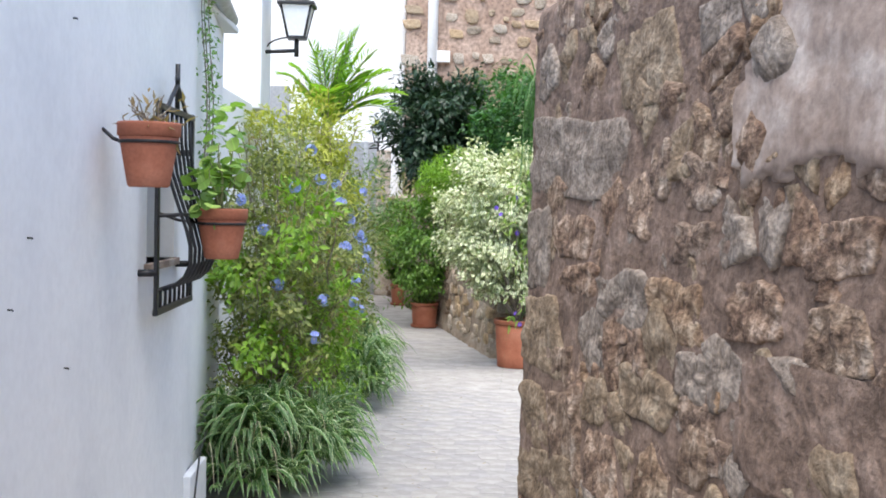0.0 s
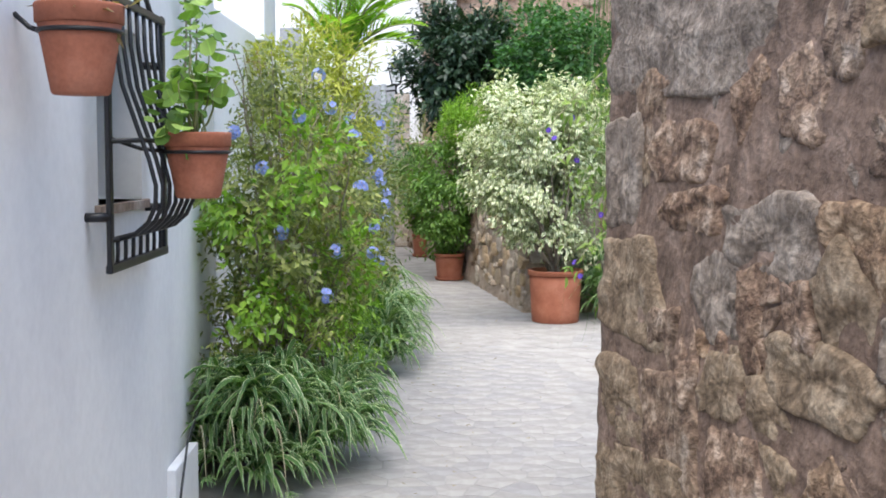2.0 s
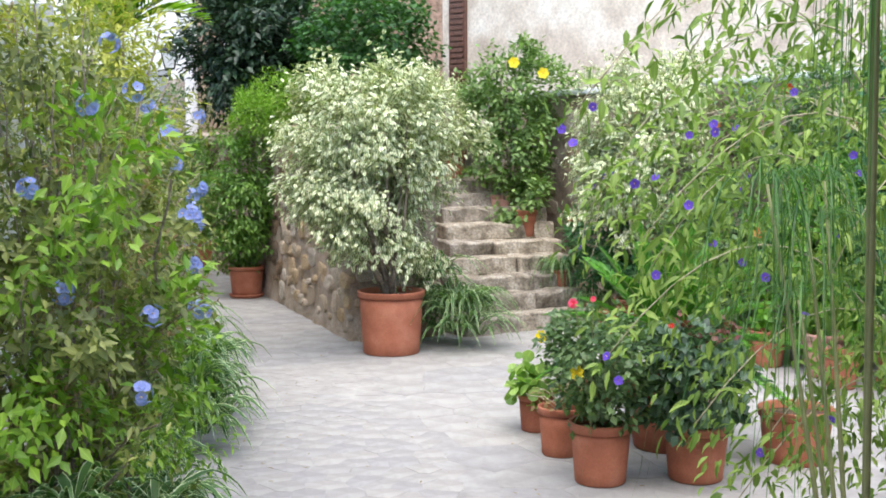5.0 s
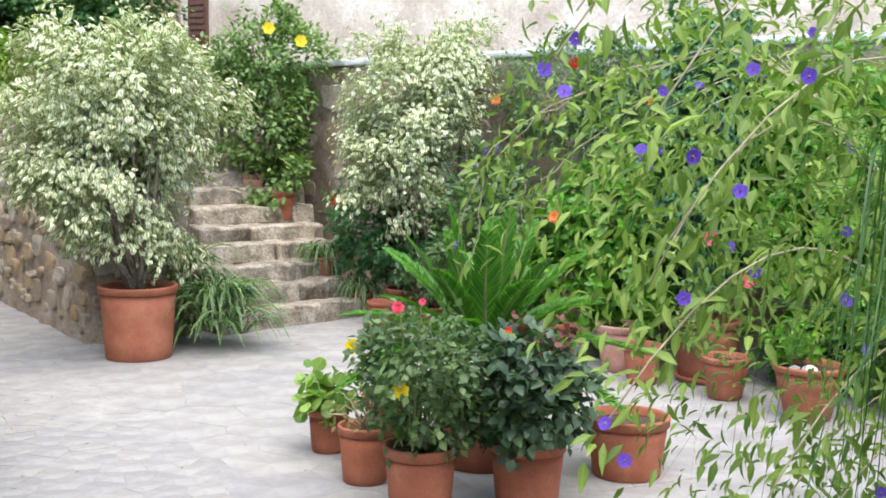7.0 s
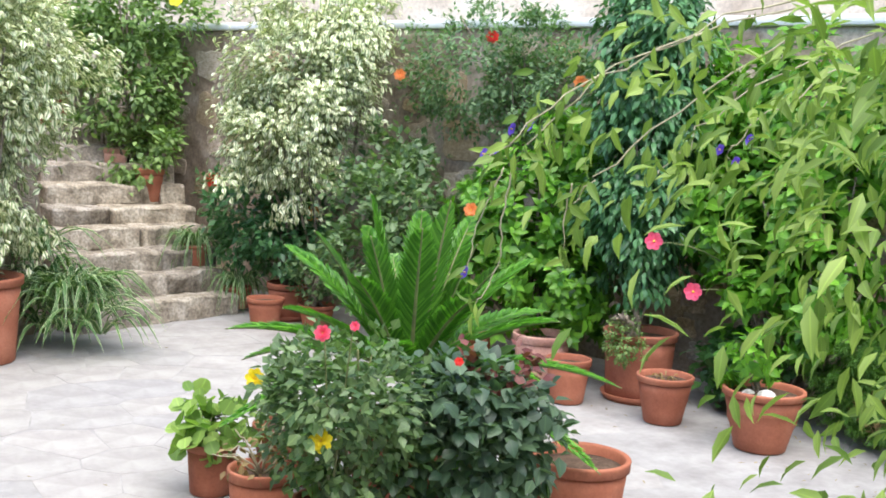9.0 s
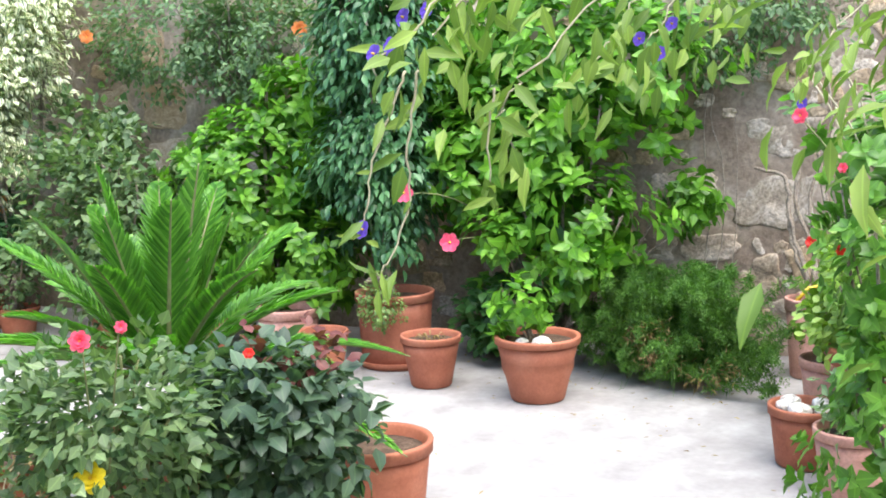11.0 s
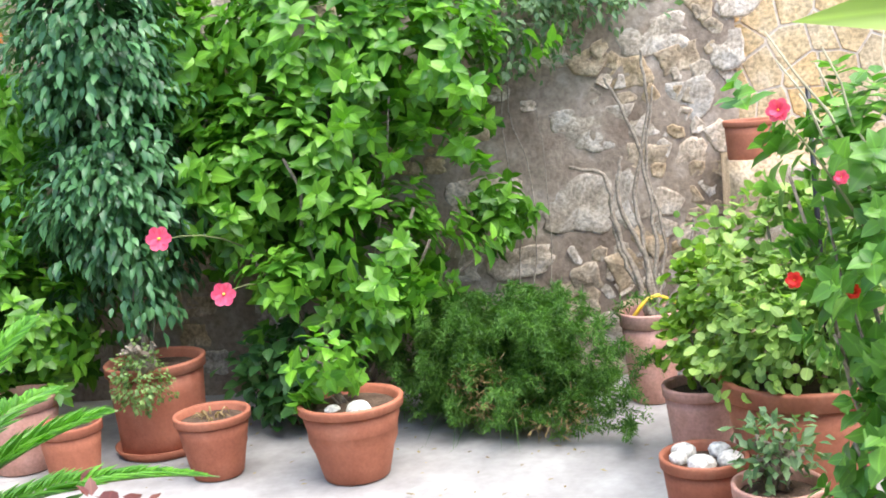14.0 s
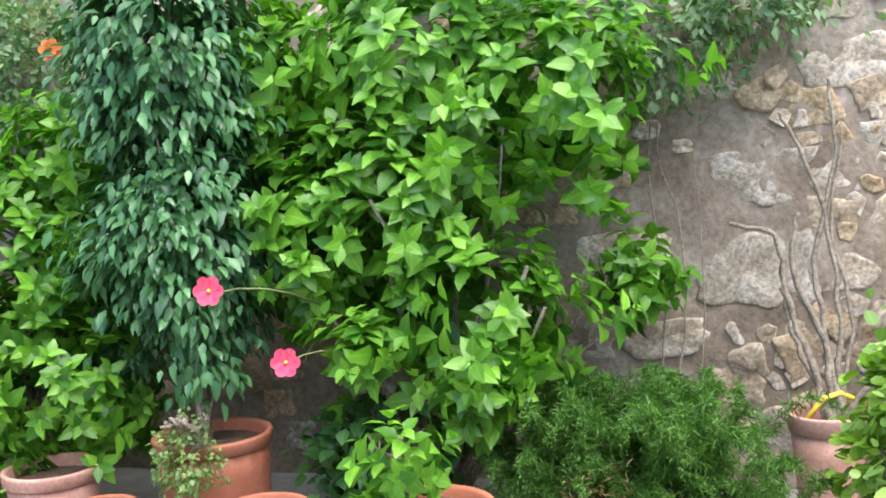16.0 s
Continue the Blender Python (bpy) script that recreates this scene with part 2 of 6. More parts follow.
    "geranium": leaf_mat("round geranium leaf", (0.1, 0.2, 0.04), (0.34, 0.48, 0.13), rough=0.5),
    "dry": leaf_mat("withered leaf", (0.16, 0.10, 0.05), (0.34, 0.25, 0.13), rough=0.8),
    # petals
    "blue petal": leaf_mat("pale blue petal", (0.24, 0.3, 0.75), (0.36, 0.42, 0.85), rib=0.8, rough=0.6),
    "violet petal": leaf_mat("violet petal", (0.12, 0.06, 0.55), (0.2, 0.1, 0.72), rib=0.7, rough=0.6),
    "pink petal": leaf_mat("pink petal", (0.8, 0.075, 0.17), (0.87, 0.15, 0.27), rib=0.8, rough=0.6),
    "red petal": leaf_mat("red petal", (0.7, 0.03, 0.03), (0.8, 0.06, 0.04), rib=0.8, rough=0.6),
    "orange petal": leaf_mat("orange petal", (0.8, 0.25, 0.08), (0.85, 0.35, 0.14), rib=0.9, rough=0.6),
    "yellow petal": leaf_mat("yellow petal", (0.8, 0.6, 0.02), (0.88, 0.72, 0.06), rib=0.9, rough=0.6),
    "stamen": plain_mat("yellow stamen", (0.85, 0.6, 0.08), 0.6, 0, 0.1),
}


# ---------------------------------------------------------------- mesh helpers
def link_mesh(name, verts, faces, mat, parent=None, label="", uv=None, smooth=True, more=(), slots=None):
    me = bpy.data.meshes.new(name)
    me.from_pydata(np.asarray(verts).tolist() if isinstance(verts, np.ndarray) else verts, [], faces)
    me.materials.append(mat)
    for m in more:
        me.materials.append(m)
    if slots is not None:
        me.polygons.foreach_set("material_index", slots)
    if uv is not None:
        lay = me.uv_layers.new(name="UVMap")
        idx = np.empty(len(me.loops), dtype=np.int32)
        me.loops.foreach_get("vertex_index", idx)
        lay.data.foreach_set("uv", np.asarray(uv)[idx].astype(np.float32).ravel())
    if smooth:
        me.polygons.foreach_set("use_smooth", [True] * len(me.polygons))
    me.update()
    ob = new(name, me)
    if parent:
        ob.parent = parent
    if label:
        tagged(ob, label)
    return ob


def part(name, bm, material, parent, label=""):
    """One mesh object under a thing or part; takes a bmesh and frees it."""
    me = bpy.data.meshes.new(name)
    bm.to_mesh(me)
    bm.free()
    me.materials.append(material)
    ob = new(name, me)
    if parent:
        ob.parent = parent
    if label:
        tagged(ob, label)
    return ob


def thing(name, label, category, group="", kind="", at=(0, 0, 0)):
    e = new(name)
    e.empty_display_size = 0.1
    e.location = at
    return tagged(e, label, category, group, kind)


def box_bm(x0, y0, z0, x1, y1, z1, bevel=0.0, segments=2):
    bm = bmesh.new()
    bmesh.ops.create_cube(bm, size=1, matrix=Matrix.LocRotScale(((x0 + x1) / 2, (y0 + y1) / 2, (z0 + z1) / 2), None, (x1 - x0, y1 - y0, z1 - z0)))
    if bevel:
        bmesh.ops.bevel(bm, geom=bm.edges[:], offset=bevel, segments=segments, affect="EDGES", profile=0.6)
    return bm


def lathe_np(profile, n=28, wobble=0.0):
    a = np.linspace(0, 2 * np.pi, n, endpoint=False)
    v, f = [], []
    for r, z in profile:
        for k, t in enumerate(a):
            rr = r * (1 + wobble * math.sin(3 * t + 1))
            v.append((rr * math.cos(t), rr * math.sin(t), z))
    for i in range(len(profile) - 1):
        for k in range(n):
            f.append((i * n + k, i * n + (k + 1) % n, (i + 1) * n + (k + 1) % n, (i + 1) * n + k))
    return v, f


def tube_np(points, radii, n=6):
    p = np.asarray(points, float)
    d = np.gradient(p, axis=0)
    d /= np.linalg.norm(d, axis=1, keepdims=True) + 1e-9
    ref = np.array([0.31, 0.17, 0.93]) if abs(d[:, 2]).mean() < 0.8 else np.array([0.9, 0.3, 0.1])
    s = np.cross(d, ref)
    s /= np.linalg.norm(s, axis=1, keepdims=True) + 1e-9
    t = np.cross(d, s)
    a = np.linspace(0, 2 * np.pi, n, endpoint=False)
    r = np.broadcast_to(np.asarray(radii, float), (len(p),))
    v = (p[:, None] + r[:, None, None] * (np.cos(a)[None, :, None] * s[:, None] + np.sin(a)[None, :, None] * t[:, None])).reshape(-1, 3)
    f = [(i * n + k, i * n + (k + 1) % n, (i + 1) * n + (k + 1) % n, (i + 1) * n + k) for i in range(len(p) - 1) for k in range(n)]
    f.append(tuple(range((len(p) - 1) * n, len(p) * n)))
    f.append(tuple(range(n))[::-1])
    return v, f


def join_np(pieces):
    v, f, o = [], [], 0
    for pv, pf in pieces:
        v.append(np.asarray(pv, float))
        f += [tuple(i + o for i in q) for q in pf]
        o += len(pv)
    return np.concatenate(v), f


def bend(a, b, sag=0.0, n=7, wob=0.0, rng=None):
    a, b = np.asarray(a, float), np.asarray(b, float)
    s = np.linspace(0, 1, n)[:, None]
    p = a + (b - a) * s
    p[:, 2] += sag * 4 * (s * (1 - s))[:, 0]
    if wob:
        q = rng.normal(0, wob, p.shape)
        q[0] = q[-1] = 0
        p += q
    return p


LEAF = {  # across, along, lift
    "small": (np.array([(0, 0, 0), (-0.5, 0.45, 0.06), (0, 1, -0.08), (0.5, 0.45, 0.06)]), [(0, 3, 2), (0, 2, 1)]),
    "full": (np.array([(0, 0, 0), (-0.5, 0.32, 0.07), (0, 0.35, 0), (0.5, 0.32, 0.07), (-0.36, 0.68, 0.03), (0, 0.7, -0.04), (0.36, 0.68, 0.03), (0, 1, -0.16)]),
             [(0, 2, 1), (0, 3, 2), (1, 2, 5, 4), (2, 3, 6, 5), (4, 5, 7), (5, 6, 7)]),
    "round": (np.array([(0, 0, 0), (-0.42, 0.12, 0.08), (-0.55, 0.55, 0.1), (-0.3, 0.92, 0.04), (0, 1, 0.0), (0.3, 0.92, 0.04), (0.55, 0.55, 0.1), (0.42, 0.12, 0.08), (0, 0.5, -0.03)]),
              [(8, 0, 1), (8, 1, 2), (8, 2, 3), (8, 3, 4), (8, 4, 5), (8, 5, 6), (8, 6, 7), (8, 7, 0)]),
}


def unit(v):
    return v / (np.linalg.norm(v, axis=-1, keepdims=True) + 1e-9)


def leaves_np(pos, way, up, length, width, shape="small"):
    """Leaves at pos, growing along way, faces towards up; length and width in metres."""
    tv, tf = LEAF[shape]
    way = unit(way)
    side = unit(np.cross(way, up))
    nor = np.cross(side, way)
    n, k = len(pos), len(tv)
    L, W = np.broadcast_to(length, n)[:, None, None], np.broadcast_to(width, n)[:, None, None]
    v = pos[:, None] + tv[None, :, 0:1] * W * side[:, None] + tv[None, :, 1:2] * L * way[:, None] + tv[None, :, 2:3] * L * nor[:, None]
    f = [tuple(int(i) + o for i in q) for o in range(0, n * k, k) for q in tf]
    uv = np.tile(np.stack([tv[:, 0] + 0.5, tv[:, 1]], 1), (n, 1))
    return v.reshape(-1, 3), f, uv


def join_leaves(sets):
    v, f, u, o = [], [], [], 0
    for a, b, c in sets:
        v.append(a), u.append(c)
        f += [tuple(i + o for i in q) for q in b] if o else b
        o += len(a)
    return np.concatenate(v), f, np.concatenate(u)


def blob_points(rng, centre, radii, n, shell=0.55, lump=0.22, floor=0.02):
    """Points of an uneven crown, thicker towards its outside, with their outward ways."""
    d = unit(rng.normal(size=(n, 3)))
    ph = rng.uniform(0, 6.28, 4)
    lum = 1 + lump * (np.sin(3.1 * d[:, 0] * 2 + ph[0]) * np.cos(4.3 * d[:, 2] + ph[1]) + 0.6 * np.sin(7 * d[:, 1] + ph[2]) * np.sin(6 * d[:, 2] + ph[3]))
    r = (shell + (1 - shell) * rng.random(n) ** 0.6) * lum
    p = np.asarray(centre) + d * r[:, None] * np.asarray(radii)
    ok = p[:, 2] > floor
    return p[ok], unit(d[ok] / np.asarray(radii))


def crown(rng, blobs, clusters, per, length, width, droop=0.3, spread=0.7, shape="small", gap=0.5, keep=None, star=False, lump=0.22, clump=0, tight=0.07):
    """Leaf rosettes over a set of blobs (centre, radii, share); clump gathers that many rosettes on a twig end."""
    sets = []
    for centre, radii, share in blobs:
        p, o = blob_points(rng, centre, radii, int(clusters * share), 0.55, lump)
        if keep is not None:
            k = keep(p)
            p, o = p[k], o[k]
        n = len(p)
        if clump and n > clump:
            heads = np.arange(max(2, n // clump))
            own = rng.integers(0, len(heads), n)
            size = rng.uniform(0.6, 1.35, len(heads))[own][:, None]
            off = rng.normal(0, tight, (n, 3)) * size
            off[:, 2] = off[:, 2] * 0.8 - 0.35 * np.hypot(off[:, 0], off[:, 1])
            p = p[own] + off
            o = unit(o[own] + 0.6 * unit(off))
            low = p[:, 2] > 0.03
            p, o = p[low], o[low]
            n = len(p)
        if star:
            ax = unit(o + np.array([0, 0, 0.45]) + rng.normal(0, 0.25, o.shape))
            s1 = unit(np.cross(ax, np.array([0.3, 0.2, 0.9])))
            s2 = np.cross(ax, s1)
            j = np.tile(np.arange(per), n)
            an = j * 2.39996 + np.repeat(rng.uniform(0, 6.28, n), per)
            lift = 0.15 + 0.75 * (j / per)
            A = np.repeat(ax, per, 0)
            pos = np.repeat(p, per, 0) + A * (length * 0.9 * (j / per - 0.6))[:, None] + rng.normal(0, length * 0.06, (n * per, 3))
            way = np.cos(an)[:, None] * np.repeat(s1, per, 0) + np.sin(an)[:, None] * np.repeat(s2, per, 0) + A * lift[:, None] + rng.normal(0, 0.12, (n * per, 3))
            way[:, 2] -= droop
            s = rng.uniform(0.75, 1.15, n * per) * (1.1 - 0.5 * j / per)
            sets.append(leaves_np(pos, way, A + rng.normal(0, 0.15, A.shape), length * s, width * s, shape))
            continue
        pos = np.repeat(p, per, 0) + rng.normal(0, length * gap, (n * per, 3))
        way = np.repeat(o, per, 0) + rng.normal(0, spread, (n * per, 3))
        way[:, 2] -= droop
        up = np.repeat(o, per, 0) * 0.6 + np.array([0, 0, 1.0]) + rng.normal(0, 0.3, (n * per, 3))
        s = rng.uniform(0.65, 1.2, n * per)
        sets.append(leaves_np(pos, way, up, length * s, width * s, shape))
    return join_leaves(sets)


def ribbons_np(rng, base, n, length, width, rise, spread, base_r=0.05, segs=6, aim=None, twist=0.2, fall=0.25):
    """Arching strap leaves from a base."""
    v, f, uv = [], [], []
    for k in range(n):
        a = rng.uniform(0, 6.283) if aim is None else rng.normal(aim[0], aim[1])
        L = length * rng.uniform(0.6, 1.15)
        e = rise * rng.uniform(0.55, 1.25)
        sp = spread * rng.uniform(0.4, 1.2)
        b = np.asarray(base) + np.array([math.cos(a), math.sin(a), 0]) * base_r * rng.random() ** 0.5
        out = np.array([math.cos(a + rng.normal(0, twist)), math.sin(a + rng.normal(0, twist)), 0])
        side = np.array([-out[1], out[0], 0])
        W = width * rng.uniform(0.7, 1.2)
        o = len(v)
        for i in range(segs + 1):
            s = i / segs
            p = b + out * L * sp * s + np.array([0, 0, L * (e * s - (e + fall * rng.uniform(0.6, 1.4)) * s ** 2.4)])
            p[2] = max(p[2], 0.015)
            w = W * (1 - s ** 3) * (0.5 + min(1, s * 4) * 0.5)
            lift = np.array([0, 0, w * 0.3])
            v += [tuple(p - side * w / 2 + lift), tuple(p), tuple(p + side * w / 2 + lift)]
            uv += [(0.0, s), (0.5, s), (1.0, s)]
        for i in range(segs):
            q = o + i * 3
            f += [(q, q + 1, q + 4, q + 3), (q + 1, q + 2, q + 5, q + 4)]
    return np.array(v), f, np.array(uv)


def foliage(parent, data, mat, name="foliage", label=""):
    v, f, u = data
    return tagged(link_mesh(name, v, f, mat, parent, label, uv=u), kind="stuff")


def flower(parent, at, facing, size, mat, petals=5, rng=None, name="flower", cup=0.25, layers=1):
    """A bloom with its own petals and a yellow eye."""
    facing = unit(np.asarray(facing, float))
    ref = np.array([0.2, 0.1, 1.0]) if abs(facing[2]) < 0.9 else np.array([1.0, 0, 0])
    s = unit(np.cross(facing, ref))
    t = np.cross(facing, s)
    sets = []
    for l in range(layers):
        n = petals
        a = np.arange(n) * 6.2832 / n + l * 0.5
        r = np.cos(a)[:, None] * s + np.sin(a)[:, None] * t
        way = r + facing * (cup + 0.55 * l)
        sc = size * (0.5 - 0.1 * l)
        sets.append(leaves_np(np.tile(np.asarray(at, float), (n, 1)) + facing * 0.002 * l, way, np.tile(facing, (n, 1)) * 1.0 - r * 0.2, sc, sc * (5.2 / n), "round"))
    v, f, u = join_leaves(sets)
    ev, ef = lathe_np([(0.001, 0), (size * 0.07, 0.0), (size * 0.05, size * 0.14), (0.001, size * 0.18)], 6)
    R = np.stack([s, t, facing], 1)
    ev = np.asarray(ev) @ R.T + np.asarray(at)
    o = len(v)
    slots = [0] * len(f) + [1] * len(ef)
    f = f + [tuple(i + o for i in q) for q in ef]
    u = np.concatenate([u, np.full((len(ev), 2), 0.5)])
    return link_mesh(name, np.concatenate([v, ev]), f, mat, parent, "", uv=u, more=(M["stamen"],), slots=slots)


def stems(parent, lines, mat, name="stem", n=6):
    for p, r in lines:
        v, f = tube_np(p, np.linspace(r, r * 0.45, len(p)), n)
        link_mesh(name, v, f, mat, parent)


def pot(at, r, h, mat="terracotta", label="terracotta flower pot on the paving", taper=0.72, rim=0.16, saucer=False, ribs=0, rough_rim=False, group="pots in the courtyard", soil=True, z=0.0):
    """A thrown pot: hollow body, banded rim, soil; optional saucer and flutes."""
    e = thing("flower_pot", label, "pot", group, at=(at[0], at[1], z))
    b, hr, w = r * taper, h * rim, max(0.009, r * 0.07)
    z0 = 0.012 if saucer else 0.0
    body = [(0.004, z0), (b - 0.006, z0), (b, z0 + 0.006)] + [(b + (r * 0.93 - b) * s, z0 + 0.006 + (h - hr - 0.006 - z0) * s) for s in (0.25, 0.5, 0.75, 1.0)]
    body += [(r * 0.93 - w, h - hr), (r * 0.9 - w, h * 0.5), (b * 0.9, z0 + 0.02)]
    v, f = lathe_np(body, 40 if ribs else 32)
    if ribs:
        v = [(x * q, y * q, zz) for x, y, zz in v for q in (1 + 0.02 * math.cos(ribs * math.atan2(y, x)),)]
    link_mesh("body", v, f, M[mat], e)
    rp = [(r * 0.92, h - hr), (r * 0.985, h - hr + 0.003), (r * 0.99, h - 0.012), (r, h - 0.006), (r * 0.985, h), (r * 0.985 - w, h), (r * 0.95 - w, h - 0.008), (r * 0.92 - w, h - hr)]
    v, f = lathe_np(rp, 32)
    link_mesh("rim", v, f, M[mat], e)
    if soil:
        v, f = lathe_np([(r * 0.9 - w * 0.5, h - hr * 0.9), (r * 0.6, h - hr * 0.75), (r * 0.3, h - hr * 0.62), (0.002, h - hr * 0.6)], 16, 0.02)
        link_mesh("soil", v, f, M["soil"], e, "dry brown soil")
    if saucer:
        v, f = lathe_np([(0.004, 0), (r * 0.88, 0), (r * 0.98, 0.035), (r * 0.95, 0.037), (r * 0.86, 0.011), (0.004, 0.011)], 28)
        link_mesh("saucer", v, f, M[mat], e)
    return e


# ---------------------------------------------------------------- stonework
def stone_np(rng, w, h, depth, n=16, rings=((1.02, -0.6), (0.985, 0.55), (0.92, 0.9), (0.66, 1.0), (0.33, 1.0)), ragged=0.1, rough=None):
    """A rough stone face w by h, proud by depth, with an uneven outline and a coherent relief."""
    a = np.linspace(0, 2 * np.pi, n, endpoint=False)
    ph = Vector(rng.uniform(-50, 50, 3))
    rough = depth * 0.45 if rough is None else rough
    base = np.array([0, 0.5, 1, 1.5]) * np.pi + rng.normal(0, 0.13, 4)
    cut = np.array([0.25, 0.75, 1.25, 1.75]) * np.pi + rng.normal(0, 0.25, 4)
    facet = [(t, rng.uniform(0.88, 1.02)) for t in base] + [(t, rng.uniform(1.1, 1.5)) for t in cut]
    sx = rng.uniform(-0.15, 0.15)
    tl = rng.normal(0, 0.25, 2)
    v, f = [], []
    for s, d in rings:
        for t in a:
            c, q = math.cos(t), math.sin(t)
            k = 1 / sum((max(0.0, math.cos(t - g)) / r) ** 22 for g, r in facet) ** (1 / 22) + ragged * 1.6 * noise.noise(ph + Vector((c * 1.4, q * 1.4, 0))) + ragged * 1.2 * noise.noise(ph + Vector((c * 4, q * 4, 5)))
            x, y = c * k * w / 2 * s, q * k * h / 2 * s
            z = depth * d
            if d > 0:
                g = Vector((x / w * 2.5, y / h * 2.5, 0)) + ph
                z += rough * (1.3 * noise.noise(g) + 0.7 * noise.noise(g * 2.3) + 0.4 * noise.noise(g * 5)) + depth * (tl[0] * x / w + tl[1] * y / h)
            v.append((x + sx * y, y, z))
    for i in range(len(rings) - 1):
        f += [(i * n + j, i * n + (j + 1) % n, (i + 1) * n + (j + 1) % n, (i + 1) * n + j) for j in range(n)]
    o = (len(rings) - 1) * n
    v.append((0, 0, float(np.mean([p[2] for p in v[o:]]))))
    f += [(o + j, o + (j + 1) % n, len(v) - 1) for j in range(n)]
    return v, f


def cell_stone(rng, c, poly, depth, shrink):
    """A flat angular stone in an irregular cell, with a chipped outline."""
    ph = Vector(rng.uniform(-50, 50, 3))
    ring = []
    for (x0, y0), (x1, y1) in zip(poly, poly[1:] + poly[:1]):
        m = max(2, int(math.hypot(x1 - x0, y1 - y0) / 0.022))
        ring += [(x0 + (x1 - x0) * k / m - c[0], y0 + (y1 - y0) * k / m - c[1]) for k in range(m)]
    n, v, f = len(ring), [], []
    tl = rng.normal(0, 0.07, 2)
    rings = ((1.03, -0.9), (1.0, 0.35), (0.95, 0.8), (0.86, 1.0), (0.7, 1.0), (0.52, 1.0), (0.34, 1.0), (0.16, 1.0))
    for s, d in rings:
        for x, y in ring:
            q = Vector((x * 22, y * 22, 0)) + ph
            k = s * shrink * (1 + 0.16 * noise.noise(q * 0.6) + 0.1 * noise.noise(q * 1.7))
            g = Vector((x * s * 22, y * s * 22, 0)) + ph
            z = depth * d + (depth * (0.5 * noise.noise(g * 0.7) + 0.35 * noise.noise(g * 1.9) + 0.2 * noise.noise(g * 4.5)) + tl[0] * x + tl[1] * y if d > 0 else 0)
            v.append((x * k, y * k, z))
    for i in range(len(rings) - 1):
        f += [(i * n + j, i * n + (j + 1) % n, (i + 1) * n + (j + 1) % n, (i + 1) * n + j) for j in range(n)]
    o = (len(rings) - 1) * n
    v.append((0, 0, float(np.mean([p[2] for p in v[o:]]))))
    f += [(o + j, o + (j + 1) % n, len(v) - 1) for j in range(n)]
    return v, f


def wall_frame(a, b):
    """A frame on a wall: x along it from a to b, y up, z out of its face (to the right of the way from a to b)."""
    d = Vector((b[0] - a[0], b[1] - a[1], 0)).normalized()
    nrm = Vector((d.y, -d.x, 0))
    m = Matrix((d, Vector((0, 0, 1)), nrm)).transposed().to_4x4()
    m.translation = (a[0], a[1], 0)
    return m


def core_wall(name, a, b, height, thick, mat, label, amp=0.02, step=0.05, batter=0.0, round_top=0.06, seed=1, base=0.0, top_wave=0.0):
    """The mortar body of a wall: an uneven face with real thickness."""
    fr = wall_frame(a, b)
    L = math.hypot(b[0] - a[0], b[1] - a[1])
    nu, nv = max(2, int(L / step)), max(2, int((height - base) / step))
    v, f = [], []
    for i in range(nu + 1):
        u = L * i / nu
        hh = height + top_wave * noise.noise(Vector((u * 1.3, seed, 0)))
        for j in range(nv + 1):
            z = base + (hh - base) * j / nv
            q = Vector((u * 3.2, z * 3.2, seed * 7.1))
            d = amp * (noise.noise(q) + 0.6 * noise.noise(q * 2.7) + 0.45 * noise.noise(q * 7) + 0.25 * noise.noise(q * 15)) + batter * max(0, height - z)
            edge = max(0, (z - (hh - round_top)) / round_top)
            d -= round_top * edge ** 2
            v.append(fr @ Vector((u, z, d)))
    k = nv + 1
    for i in range(nu):
        f += [(i * k + j, (i + 1) * k + j, (i + 1) * k + j + 1, i * k + j + 1) for j in range(nv)]
    o = len(v)
    for i in range(nu + 1):
        u = L * i / nu
        hh = height + top_wave * noise.noise(Vector((u * 1.3, seed, 0)))
        v.append(fr @ Vector((u, hh, -thick)))
        v.append(fr @ Vector((u, base, -thick)))
    for i in range(nu):
        f.append((i * k + nv, (i + 1) * k + nv, o + 2 * (i + 1), o + 2 * i))
        f.append((o + 2 * i, o + 2 * (i + 1), o + 2 * (i + 1) + 1, o + 2 * i + 1))
    f.append(tuple([j for j in range(nv + 1)] + [o, o + 1]))
    f.append(tuple([nu * k + j for j in range(nv, -1, -1)] + [o + 2 * nu + 1, o + 2 * nu]))
    ob = link_mesh(name, [tuple(p) for p in v], f, mat)
    return tagged(ob, label, "wall", "", "structure"), fr, L


def free_spots(rng, taken, L, z0, z1, sizes, tries, gap=0.02, u0=0.0):
    """Stone places that do not overlap those taken: (u, z, w, h)."""
    out = []
    for lo, hi in sizes:
        for _ in range(tries):
            w, h = rng.uniform(lo, hi) * rng.uniform(1.0, 1.5), rng.uniform(lo, hi)
            u, z = rng.uniform(u0, L), rng.uniform(z0 + h / 2, z1 - h / 2)
            if all(abs(u - a) > (w + c) / 2 * 0.92 + gap or abs(z - b) > (h + d) / 2 * 0.92 + gap for a, b, c, d in taken):
                taken.append((u, z, w, h))
                out.append((u, z, w, h))
    return out


